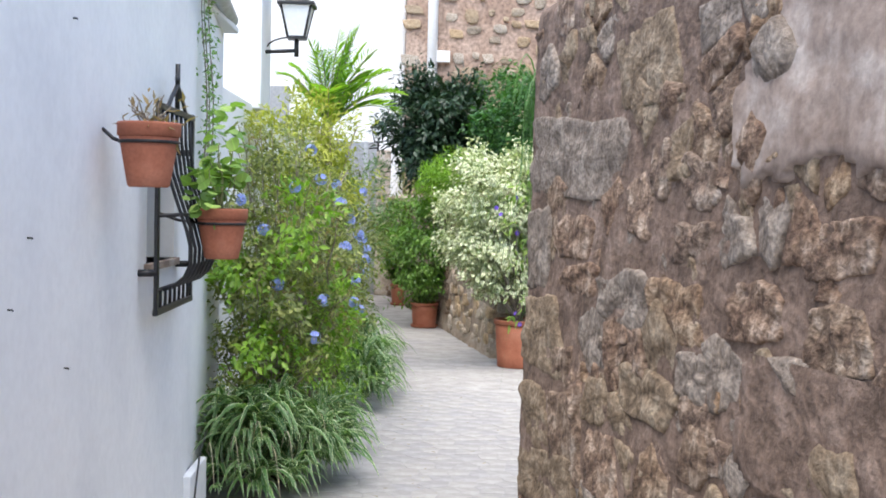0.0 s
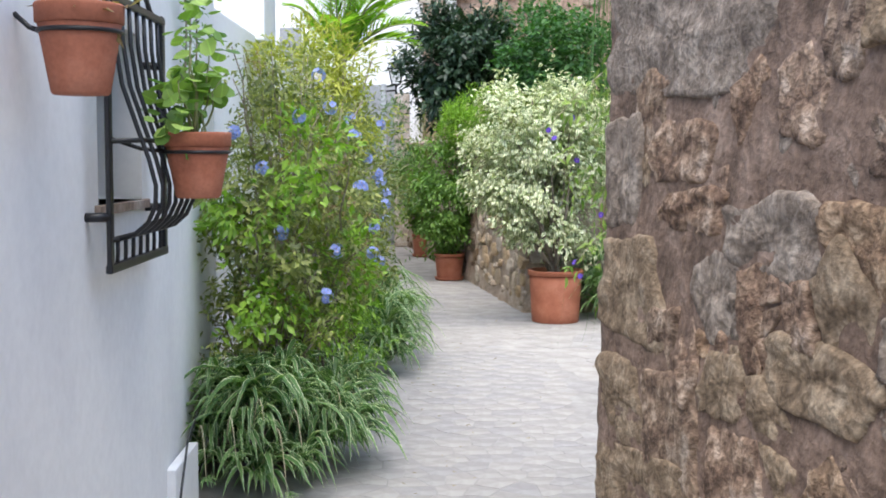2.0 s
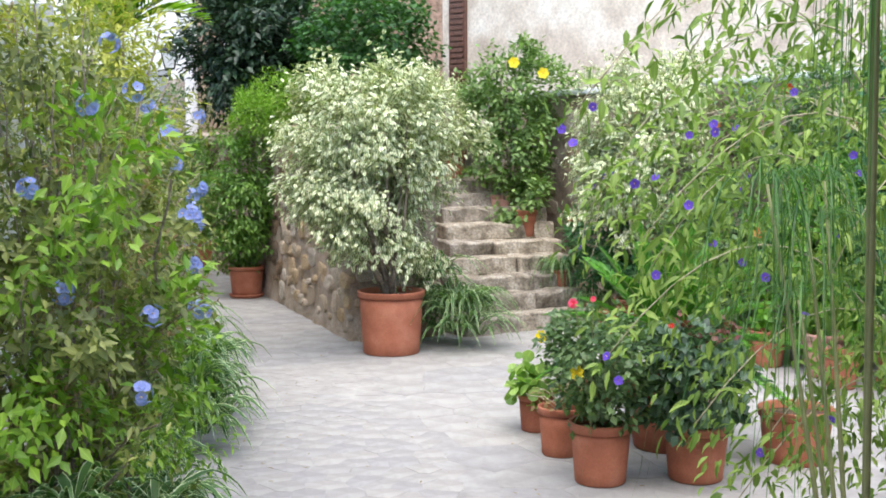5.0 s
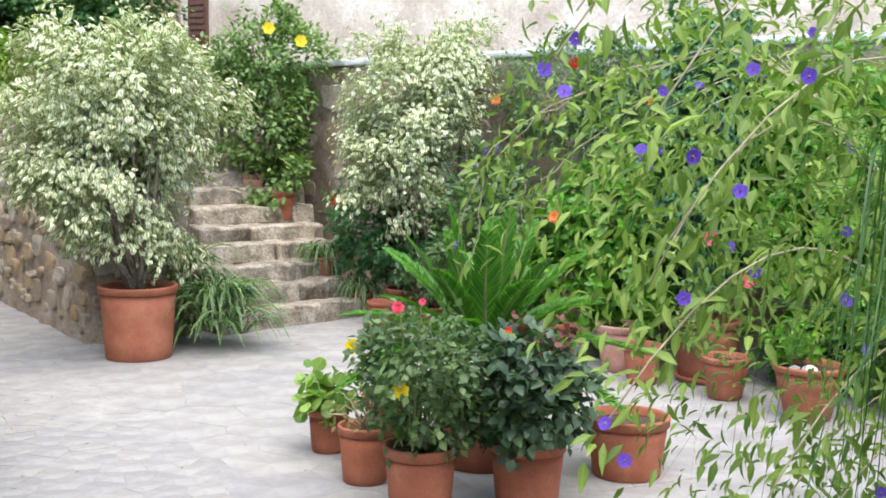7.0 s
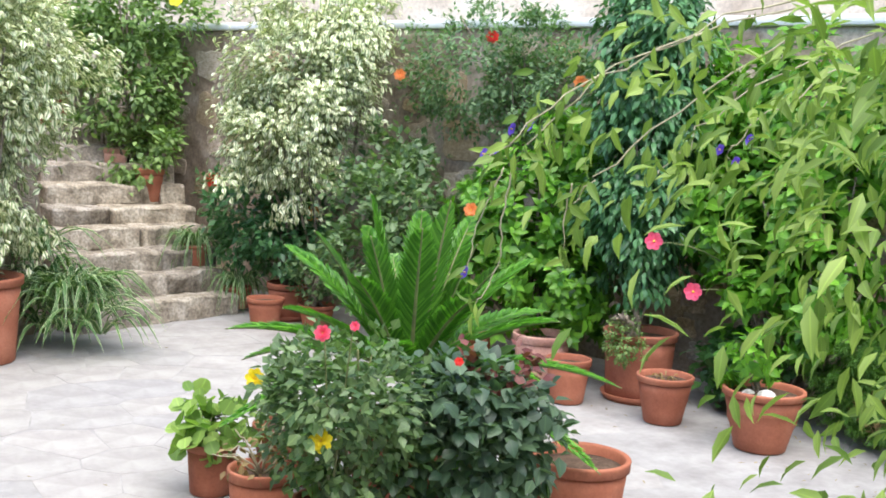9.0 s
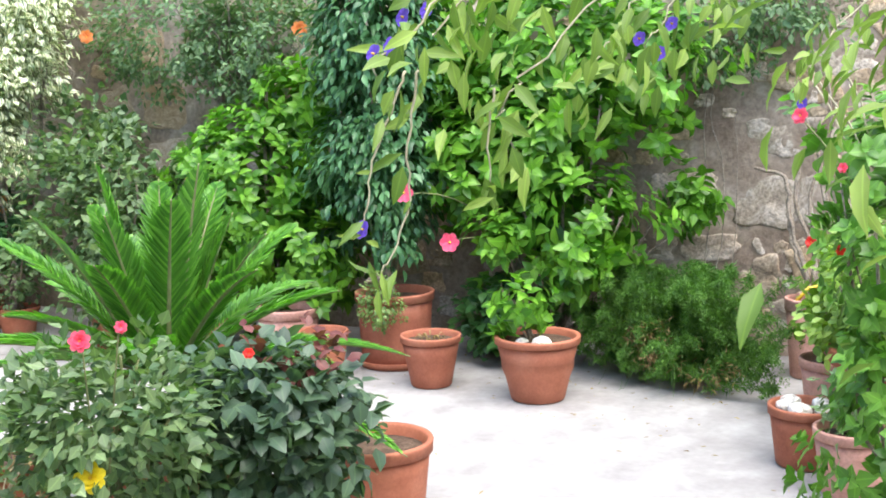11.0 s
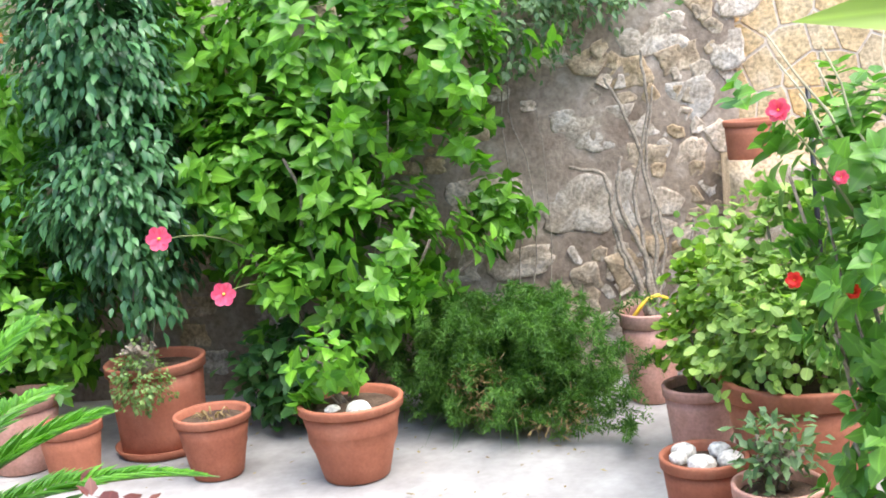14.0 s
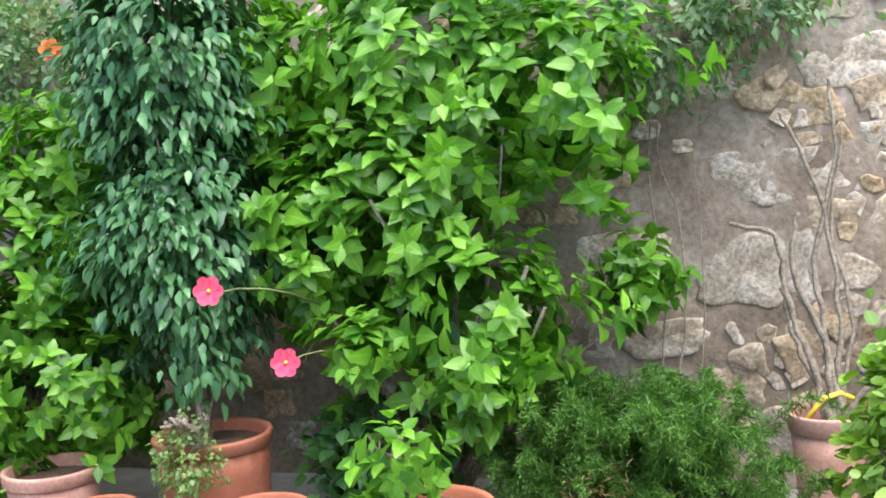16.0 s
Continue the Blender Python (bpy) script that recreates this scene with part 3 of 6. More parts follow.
def set_stones(rng, wall, fr, spots, mat, depth=0.03, n=14, batter=(0, 0), variants=10, name="stone"):
    """Stones on a wall: separate pieces that share a few shapes."""
    shapes = []
    for k in range(variants):
        v, f = stone_np(rng, 1.0, 1.0, 1.0, n)
        me = bpy.data.meshes.new(name)
        me.from_pydata(v, [], f)
        me.materials.append(mat)
        me.polygons.foreach_set("use_smooth", [True] * len(me.polygons))
        shapes.append(me)
    for k, (u, z, w, h) in enumerate(spots):
        ob = new(name, shapes[k % variants])
        ob.parent = wall
        d = depth * rng.uniform(0.6, 1.3)
        out = batter[0] * max(0, batter[1] - z)
        ob.matrix_world = fr @ Matrix.LocRotScale((u, z, out - 0.004), Euler((0, 0, rng.normal(0, 0.07))), (w, h, d))


def clip_poly(poly, p, q):
    """The part of a polygon nearer to p than to q."""
    mx, my, dx, dy = (p[0] + q[0]) / 2, (p[1] + q[1]) / 2, q[0] - p[0], q[1] - p[1]
    out = []
    for i in range(len(poly)):
        a, b = poly[i], poly[(i + 1) % len(poly)]
        sa, sb = (a[0] - mx) * dx + (a[1] - my) * dy, (b[0] - mx) * dx + (b[1] - my) * dy
        if sa <= 0:
            out.append(a)
        if sa * sb < 0:
            t = sa / (sa - sb)
            out.append((a[0] + t * (b[0] - a[0]), a[1] + t * (b[1] - a[1])))
    return out


def crazy_cells(rng, inside, x0, y0, x1, y1, spacing, joint):
    """Irregular flag outlines over an area."""
    pts = []
    ny = int((y1 - y0) / spacing) + 1
    nx = int((x1 - x0) / spacing) + 1
    for i in range(nx + 1):
        for j in range(ny + 1):
            pts.append((x0 + (i + rng.uniform(-0.42, 0.42) + 0.5 * (j % 2)) * spacing, y0 + (j + rng.uniform(-0.42, 0.42)) * spacing))
    cells = []
    for p in pts:
        if not inside(*p):
            continue
        poly = [(p[0] - spacing * 1.3, p[1] - spacing * 1.3), (p[0] + spacing * 1.3, p[1] - spacing * 1.3), (p[0] + spacing * 1.3, p[1] + spacing * 1.3), (p[0] - spacing * 1.3, p[1] + spacing * 1.3)]
        for q in pts:
            if q is not p and abs(q[0] - p[0]) < spacing * 2.6 and abs(q[1] - p[1]) < spacing * 2.6:
                poly = clip_poly(poly, p, q)
                if len(poly) < 3:
                    break
        if len(poly) >= 3:
            c = np.mean(poly, 0)
            sh = [(c[0] + (x - c[0]) * (1 - joint / spacing * 2), c[1] + (y - c[1]) * (1 - joint / spacing * 2)) for x, y in poly]
            cells.append((c, sh))
    return cells


# ================================================================ setting
RNG = np.random.default_rng(7)

ground_bm = bmesh.new()
bmesh.ops.create_grid(ground_bm, x_segments=40, y_segments=40, size=150, matrix=Matrix.Translation((0, 0, -0.03)))
tagged(part("ground", ground_bm, M["ground"], None), "dry earth ground reaching the horizon", "ground", "", "structure")

floor_bm = bmesh.new()
bmesh.ops.create_grid(floor_bm, x_segments=90, y_segments=160, size=1, matrix=Matrix.Translation((2.6, 7.0, -0.004)) @ Matrix.Diagonal((4.6, 13.0, 1, 1)))
for v_ in floor_bm.verts:
    v_.co.z += 0.003 * noise.noise(Vector((v_.co.x * 0.9, v_.co.y * 0.9, 0)))
floor = tagged(part("pavement", floor_bm, M["paving joint"], None), "pale cement and stone paving of the courtyard", "paving", "", "structure")

# whitewashed house wall with a window opening
HOUSE_A, HOUSE_B = (-0.78, -6.0), (-0.90, 5.15)


def set_back(u):
    """The house wall turns away from the alley past its window."""
    return -0.085 * max(0.0, u - 8.95)



def opening_wall(name, a, b, height, thick, hole, mat, label):
    fr = wall_frame(a, b)
    L = math.hypot(b[0] - a[0], b[1] - a[1])
    us = sorted({0.0, L, hole[0], hole[1], *np.arange(0.5, L, 0.5).round(2).tolist()})
    zs = sorted({-0.05, height, hole[2], hole[3], *np.arange(0.25, height, 0.25).round(2).tolist()})
    idx, v, f = {}, [], []

    def vid(i, j, back):
        if (i, j, back) not in idx:
            idx[i, j, back] = len(v)
            d = (-thick if back else 0.006 * noise.noise(Vector((us[i] * 1.1, zs[j] * 1.1, 3)))) + set_back(us[i])
            v.append(tuple(fr @ Vector((us[i], zs[j], d))))
        return idx[i, j, back]

    inside = lambda i, j: hole[0] <= us[i] < hole[1] and hole[2] <= zs[j] < hole[3]
    for i in range(len(us) - 1):
        for j in range(len(zs) - 1):
            if inside(i, j):
                continue
            for back in (0, 1):
                q = [vid(i, j, back), vid(i + 1, j, back), vid(i + 1, j + 1, back), vid(i, j + 1, back)]
                f.append(tuple(q if not back else q[::-1]))
            for di, dj, e0, e1 in ((-1, 0, (0, 0), (0, 1)), (1, 0, (1, 0), (1, 1)), (0, -1, (0, 0), (1, 0)), (0, 1, (0, 1), (1, 1))):
                ii, jj = i + di, j + dj
                if ii < 0 or jj < 0 or ii >= len(us) - 1 or jj >= len(zs) - 1 or inside(ii, jj):
                    p, q = (i + e0[0], j + e0[1]), (i + e1[0], j + e1[1])
                    f.append((vid(*p, 0), vid(*q, 0), vid(*q, 1), vid(*p, 1)))
    return tagged(link_mesh(name, v, f, mat, smooth=False), label, "wall", "", "structure"), fr


# the frame's x runs along the wall from the south end, z out towards the alley
wall_house, HF = opening_wall("wall_house", HOUSE_A, HOUSE_B, 2.72, 0.4, (8.18, 8.72, 1.36, 1.92), M["whitewash"], "whitewashed house wall with a barred window")
HF = wall_frame(HOUSE_A, HOUSE_B)


def on_house(u, z, d=0.0):
    return HF @ Vector((u, z, d + set_back(u)))


# window behind the bars
win = thing("window", "small window with white frame in the whitewashed wall", "window", "", "structure")
for n_, (u0, u1, z0, z1, d0, d1, m_) in {"pane": (8.2, 8.7, 1.38, 1.9, -0.2, -0.19, "dark glass"), "window_sill": (8.14, 8.76, 1.33, 1.36, -0.18, 0.02, "pale render"),
                                           "window_frame": (8.18, 8.22, 1.36, 1.92, -0.21, -0.17, "pvc")}.items():
    bm_ = box_bm(u0, z0, d0, u1, z1, d1, 0.003)
    bm_.transform(HF)
    part(n_, bm_, M[m_], win)

# roof edge and gutter pipe of the house
v_, f_ = tube_np([on_house(9.0, 2.74, 0.05), on_house(10.0, 2.76, 0.05), on_house(11.15, 2.78, 0.05)], [0.05, 0.05, 0.05], 12)
tagged(link_mesh("gutter", v_, f_, M["zinc"]), "grey metal gutter along the house eaves", "gutter", "", "structure")
bm_ = box_bm(0.0, 2.70, -3.4, 11.2, 2.74, set_back(11.2) + 0.1, 0.01)
bm_.transform(HF)
tagged(part("roof_slab", bm_, M["whitewash"], None), "flat whitewashed roof edge of the house", "roof", "", "structure")
bm_ = box_bm(11.15, -0.05, -3.4, 11.2, 2.7, set_back(11.15), 0.0)
bm_.transform(HF)
tagged(part("wall_house_end", bm_, M["whitewash"], None), "whitewashed gable end of the house", "wall", "", "structure")

# stone wall beside the alley, leaning out a little towards its foot
SD = Vector((0.29, -1.27, 0)).normalized()
SA = (0.61, 1.77)
SB = (0.61 + SD.x * 6.5, 1.77 + SD.y * 6.5)
BATTER = (0.02, 2.3)
wall_stone, SF, SL = core_wall("wall_stone", SA, SB, 2.36, 0.5, M["mortar"], "old rubble stone wall set in brown earth mortar", 0.008, 0.017, BATTER[0], 0.08, 3, -0.05, 0.05)
big = [(0.44, 1.78, 0.87, 0.25), (0.12, 1.47, 0.24, 0.29), (0.18, 1.18, 0.37, 0.27), (1.09, 1.72, 0.13, 0.17), (1.32, 1.68, 0.18, 0.14), (0.51, 1.39, 0.32, 0.10), (0.87, 1.35, 0.35, 0.17), (1.22, 1.35, 0.28, 0.17), (1.29, 1.53, 0.22, 0.11), (1.04, 1.11, 0.36, 0.14), (1.32, 1.20, 0.18, 0.13), (0.15, 0.90, 0.30, 0.23)]
big2 = [(0.44, 0.87, 0.30, 0.28), (0.76, 0.86, 0.25, 0.19), (1.37, 1.09, 0.17, 0.11), (0.28, 0.71, 0.57, 0.19), (0.47, 1.52, 0.32, 0.14), (0.98, 2.02, 0.41, 0.24), (1.93, 1.54, 0.25, 0.12), (1.75, 1.09, 0.37, 0.13), (1.61, 1.39, 0.25, 0.13), (1.94, 1.36, 0.23, 0.14), (1.67, 1.77, 0.25, 0.10), (1.61, 2.02, 0.16, 0.13)]
spots = [(u, z, w, h) for u, z, w, h in big + big2]
taken = list(spots)
clear_of = lambda u, z, k: all(abs(u - x) > w * k or abs(z - y) > h * k for x, y, w, h in taken)
fill = [q for q in crazy_cells(RNG, lambda u, z: 0.03 < u < 3.2 and 0.03 < z < 2.28 and clear_of(u, z, 0.56), 0.0, 0.0, 3.2, 2.3, 0.175, 0.006) if RNG.random() < 0.93]
chips = [q for q in crazy_cells(RNG, lambda u, z: 0.02 < u < 2.2 and 0.5 < z < 2.28 and clear_of(u, z, 0.54), 0.0, 0.5, 2.2, 2.3, 0.075, 0.006) if RNG.random() < 0.4]
for k_, (u, z, w, h) in enumerate(spots):
    mat_ = M["grey block"] if k_ in (0, 1, 6, 10) else M["ochre block"] if k_ in (2, 9, 11, 15, 17, 19) else M["rubble"]
    v_, f_ = stone_np(RNG, w * 1.03, h * 1.03, 0.011, 52, ((1.03, -0.6), (1.0, 0.5), (0.965, 0.85), (0.89, 0.98), (0.78, 1.0), (0.66, 1.0), (0.53, 1.0), (0.4, 1.0), (0.27, 1.0), (0.13, 1.0)), 0.085, 0.009)
    ob = link_mesh("stone", v_, f_, mat_, wall_stone)
    ob.matrix_world = SF @ Matrix.LocRotScale((u, z, BATTER[0] * max(0, BATTER[1] - z) - 0.002), Euler((0, 0, RNG.normal(0, 0.03))), None)
for k_, (c_, poly) in enumerate(fill[:170] + chips[:130]):
    small = k_ >= min(170, len(fill))
    v_, f_ = cell_stone(RNG, c_, poly, RNG.uniform(0.004, 0.01) if small else RNG.uniform(0.006, 0.016), RNG.uniform(0.86, 1.02))
    ob = link_mesh("stone", v_, f_, M[("rubble", "rubble", "grey block", "ochre block")[RNG.integers(0, 4)]], wall_stone)
    ob.matrix_world = SF @ Matrix.Translation((c_[0], c_[1], BATTER[0] * max(0, BATTER[1] - c_[1]) - 0.002))

# remains of pale render high on the stone wall
def ragged_patch(name, fr, u0, z0, u1, z1, d, mat, parent, seed):
    n, m = 60, 44
    v, f, keep = [], [], {}
    for i in range(n + 1):
        for j in range(m + 1):
            u, z = u0 + (u1 - u0) * i / n, z0 + (z1 - z0) * j / m
            q = Vector((u * 3, z * 3, seed))
            e = min(4 * i / n, 1 - i / n, j / m * 1.6, 1.0) * 2 + 0.7 * noise.noise(q) + 0.3 * noise.noise(q * 3)
            keep[i, j] = e
            v.append(tuple(fr @ Vector((u, z, BATTER[0] * max(0, BATTER[1] - z) + (d + 0.012 * noise.noise(q * 2) + 0.006 * noise.noise(q * 6) if e > 0.3 else -0.02)))))
    for i in range(n):
        for j in range(m):
            if max(keep[i, j], keep[i + 1, j], keep[i, j + 1], keep[i + 1, j + 1]) > 0.3:
                f.append((i * (m + 1) + j, (i + 1) * (m + 1) + j, (i + 1) * (m + 1) + j + 1, i * (m + 1) + j + 1))
    return link_mesh(name, v, f, mat, parent, "patch of pale worn render")


ragged_patch("render_patch", SF, 1.5, 1.62, 4.2, 2.34, 0.02, M["pale render"], wall_stone, 5)
ragged_patch("render_patch", SF, 1.55, 0.98, 2.9, 1.3, 0.016, M["mortar"], wall_stone, 9)

# closing wall south of the court
core_wall("wall_south", (9.0, 1.95), (1.15, 1.95), 2.3, 0.4, M["mortar"], "rubble wall closing the courtyard behind the plants", 0.015, 0.12, 0, 0.06, 11, -0.05)

# back wall of the court
wall_back, BF, BL = core_wall("wall_back", (3.1, 13.55), (5.82, 5.2), 2.12, 0.45, M["back mortar"], "weathered rubble wall behind the potted plants", 0.014, 0.035, 0.0, 0.05, 21, -0.05, 0.03)
taken = [(BL - 1.15, 0.83, 0.36, 0.24), (BL - 0.72, 0.78, 0.3, 0.26), (BL - 1.28, 0.55, 0.24, 0.16), (BL - 1.0, 0.55, 0.3, 0.14), (BL - 0.5, 0.8, 0.13, 0.26), (BL - 0.65, 1.12, 0.3, 0.2), (BL - 0.85, 1.5, 0.3, 0.2), (BL - 1.45, 1.05, 0.3, 0.14), (BL - 0.35, 1.5, 0.3, 0.16), (BL - 0.4, 1.7, 0.26, 0.12), (BL - 1.2, 1.2, 0.2, 0.2)]
fill = list(taken) + free_spots(RNG, taken, BL, 0.03, 2.08, ((0.2, 0.32), (0.13, 0.2), (0.08, 0.13)), 330, 0.03)
named_ = fill[:11]
far_ = [q for q in fill if q[0] <= BL - 2.6]
set_stones(RNG, wall_back, BF, far_[:110], M["pale rubble"], 0.02, 18, (0, 0), 12)
loose_ = free_spots(RNG, list(named_), BL - 0.7, 0.05, 2.05, ((0.16, 0.26), (0.09, 0.15), (0.05, 0.08)), 60, 0.02, BL - 2.6)
for u, z, w, h in named_ + loose_[:110]:
    v_, f_ = stone_np(RNG, w, h, 0.007, 32, ((1.03, -0.9), (1.0, 0.3), (0.95, 0.75), (0.86, 0.95), (0.7, 1.0), (0.5, 1.0), (0.25, 1.0)), 0.13, 0.008)
    ob = link_mesh("stone", v_, f_, M["pale rubble"], wall_back)
    ob.matrix_world = BF @ Matrix.Translation((u, z, -0.001))
bare_ = lambda u, z: all(abs(u - x) > w * 0.58 or abs(z - y) > h * 0.58 for x, y, w, h in named_)
cells_ = [q for q in crazy_cells(RNG, lambda u, z: BL - 2.6 < u < BL and 0.05 < z < 2.08 and bare_(u, z), BL - 2.6, 0.05, BL, 2.08, 0.19, 0.012) if q[0][0] > BL - 0.75 and RNG.random() < 0.85]
cells_ += [q for q in crazy_cells(RNG, lambda u, z: BL - 1.6 < u < BL and 0.3 < z < 2.08 and bare_(u, z), BL - 1.6, 0.3, BL, 2.08, 0.085, 0.008) if q[0][0] > BL - 0.75 and RNG.random() < 0.5]
for c_, poly in cells_[:180]:
    v_, f_ = cell_stone(RNG, c_, poly, RNG.uniform(0.004, 0.012), RNG.uniform(0.84, 1.0))
    ob = link_mesh("stone", v_, f_, M["pale rubble"], wall_back)
    ob.matrix_world = BF @ Matrix.Translation((c_[0], c_[1], -0.002))
bm_ = box_bm(0, 2.1, -0.46, BL, 2.16, 0.03, 0.02)
bm_.transform(BF)
tagged(part("coping", bm_, M["whitewash"], None), "whitewashed coping on the back wall", "coping", "", "structure")

# raised bank wall beside the path, in three straight runs
for k_, (a_, b_) in enumerate((((-0.35, 19.0), (0.70, 12.4)), ((0.70, 12.4), (1.08, 9.95)), ((1.08, 9.95), (1.72, 10.05)), ((1.72, 10.05), (1.95, 13.4)))):
    w_, fr_, L_ = core_wall("wall_terrace", a_, b_, 1.78, 0.35, M["back mortar"], "rough rubble retaining wall of the planted terrace", 0.03, 0.08, 0.04, 0.06, 31 + k_, -0.05, 0.04)
    if k_ < 3:
        fill = free_spots(RNG, [], L_, 0.03, 1.74, ((0.12, 0.19), (0.07, 0.12), (0.05, 0.07)), 170, 0.008)
        set_stones(RNG, w_, fr_, fill[:190], M["rubble"] if k_ == 0 else M["pale rubble"], 0.03, 14, (0.04, 1.78), 14)
bm_ = bmesh.new()
vs_ = [bm_.verts.new(p) for p in ((-0.35, 19.0, 1.74), (0.70, 12.45, 1.74), (1.12, 10.0, 1.74), (1.7, 10.1, 1.74), (1.9, 13.4, 1.74), (4.5, 14.5, 1.74), (4.5, 19.5, 1.74))]
bm_.faces.new(vs_)
tagged(part("terrace", bm_, M["bed soil"], None), "planted earth terrace above the retaining wall", "ground", "", "structure")

# flight of worn stone steps
stairs = thing("stairs", "flight of worn rough stone garden steps", "stairs", "", "structure")
for i in range(9):
    c = Vector((2.62 + 0.02 * i, 10.12 + 0.28 * i, 0))
    ang = radians(20 * (1 - i / 8))
    w, d, top = 1.35 - 0.04 * i, 0.6 if i < 8 else 1.6, 0.138 * (i + 1)
    fr = Matrix.Translation(c) @ Matrix.Rotation(ang, 4, "Z")
    x = -w / 2
    k_ = 0
    while x < w / 2 - 0.05:
        s = min(RNG.uniform(0.45, 0.95), w / 2 - x)
        s = w / 2 - x if w / 2 - x - s < 0.2 else s
        bm_ = box_bm(x + 0.004, 0, top - 0.16, x + s - 0.004, d, top + RNG.normal(0, 0.004), 0.026, 3)
        bmesh.ops.subdivide_edges(bm_, edges=[e for e in bm_.edges if e.calc_length() > 0.2], cuts=7, use_grid_fill=True)
        for v in bm_.verts:
            v.co += Vector((0, 0.05, 0.02)) * noise.noise(v.co * 5 + Vector((i, k_, 0))) + Vector((0, 0.024, 0.012)) * noise.noise(v.co * 14)
        bm_.transform(fr)
        part("step_stone", bm_, M["step"], stairs)
        x += s
        k_ += 1
    bm_ = box_bm(-w / 2, 0.02, -0.03, w / 2, 0.6, top - 0.15)
    bm_.transform(fr)
    part("riser_core", bm_, M["back mortar"], stairs)

# flag-clad house wall and low ledge at the end of the back wall
wall_clad, CF, CL = core_wall("wall_clad", (5.86, 5.62), (7.0, 1.9), 4.2, 0.3, M["cream"], "house wall clad with warm yellow flagstones", 0.004, 0.1, 0, 0.02, 41, -0.05)
for c_, poly in crazy_cells(RNG, lambda u, z: 0 < u < CL and 0.3 < z < 3.2, 0, 0.3, CL, 3.2, 0.165, 0.005):
    n_ = len(poly)
    v_ = [(u, z, 0.0) for u, z in poly] + [(c_[0] + (u - c_[0]) * 0.96, c_[1] + (z - c_[1]) * 0.96, 0.007) for u, z in poly]
    f_ = [tuple(range(n_, 2 * n_))] + [(j, (j + 1) % n_, n_ + (j + 1) % n_, n_ + j) for j in range(n_)]
    ob = link_mesh("flagstone", v_, f_, M["warm flag"], wall_clad, smooth=False)
    ob.matrix_world = CF
ledge, LF, LL = core_wall("ledge", (5.36, 5.15), (5.75, 3.9), 0.97, 0.75, M["pale rubble"], "low whitewashed stone ledge against the house", 0.012, 0.06, 0, 0.03, 51, -0.05)
fill = free_spots(RNG, [], LL, 0.3, 0.95, ((0.13, 0.24), (0.08, 0.13)), 120, 0.015)
set_stones(RNG, ledge, LF, fill, M["pale rubble"], 0.018, 14, (0, 0), 6)

# cream house above the court, with a brown shutter
cream = thing("house", "cream rendered house above the courtyard wall", "house")
bm_ = box_bm(0, 0, 0, 9.0, 6.0, 6.5, 0.02)
CR = Matrix.Translation((2.95, 15.3, 0)) @ Matrix.Rotation(radians(-52), 4, "Z")
bm_.transform(CR)
part("wall", bm_, M["cream"], cream)
for x0, x1 in ((0.15, 0.42),):
    bm_ = box_bm(x0, -0.05, 2.2, x1, -0.003, 4.2, 0.01)
    bm_.transform(CR)
    sh_ = part("shutter", bm_, M["brown wood"], cream, "brown wooden shutter")
    for z in np.arange(2.28, 4.1, 0.07):
        bm_ = box_bm(x0 + 0.03, -0.066, z, x1 - 0.03, -0.052, z + 0.045, 0.004)
        bm_.transform(CR)
        part("slat", bm_, M["brown wood"], sh_)

# old tower house at the end of the path
tower = thing("tower_house", "tall reddish rubble masonry house with a white downpipe", "house")
bm_ = box_bm(-0.09, 20.0, 0, 7.0, 27, 11.0, 0.05)
part("wall", bm_, M["tower"], tower)
v_, f_ = tube_np([(0.42, 19.9, 2.5), (0.42, 19.9, 6), (0.42, 19.9, 10.9)], 0.1, 12)
link_mesh("downpipe", v_, f_, M["pvc"], tower, "white plastic downpipe")
part("meter_box", box_bm(0.5, 19.85, 4.38, 0.76, 20.0, 4.6, 0.01), M["pvc"], tower, "white meter box")
tower_stones = free_spots(RNG, [], 3.2, 2.6, 7.0, ((0.16, 0.3), (0.1, 0.16)), 260, 0.05)
tf_ = wall_frame((0.0, 20.0), (7.0, 20.0))
set_stones(RNG, tower, tf_, [s for s in tower_stones if abs(s[0] - 0.42) > 0.3][:230], M["pale rubble"], 0.05, 8, (0, 0), 6)

far_house = thing("white_house", "sunlit white house across the lane", "house")
part("wall", box_bm(-9.0, 20.4, 0, -0.1, 27, 7.0, 0.05), M["whitewash"], far_house)
part("window", box_bm(-2.75, 20.35, 3.1, -2.35, 20.42, 3.9, 0.01), M["gate"], far_house, "small grey window")

lane_wall = thing("lane_wall", "low lane wall with a grey metal gate", "wall", "", "structure")
part("wall", box_bm(-3.2, 18.6, 0, -1.6, 18.9, 3.0, 0.02), M["cream"], lane_wall)
part("pier", box_bm(-0.55, 18.3, 0, -0.3, 18.7, 2.6, 0.03), M["pale rubble"], lane_wall)
gate = thing("metal_gate", "grey sheet metal gate closing the lane", "gate")
part("gate_frame", box_bm(-1.6, 18.62, 0.0, -0.55, 18.7, 2.75, 0.01), M["gate"], gate)
for k_ in range(6):
    part("board", box_bm(-1.56 + k_ * 0.17, 18.6, 0.1, -1.41 + k_ * 0.17, 18.62, 2.65, 0.004), M["gate"], gate)
# second white wall beyond the house, which carries the lamp
tagged(part("wall_lane", box_bm(-1.75, 5.3, -0.05, -1.4, 18.6, 2.55, 0.02), M["whitewash"], None), "whitewashed lane wall behind the flower bed", "wall", "", "structure")
pier = tagged(part("wall_pier", box_bm(-1.75, 8.7, 2.5, -1.32, 9.4, 3.9, 0.02), M["whitewash"], None), "whitewashed wall pier that carries a lamp", "wall", "", "structure")


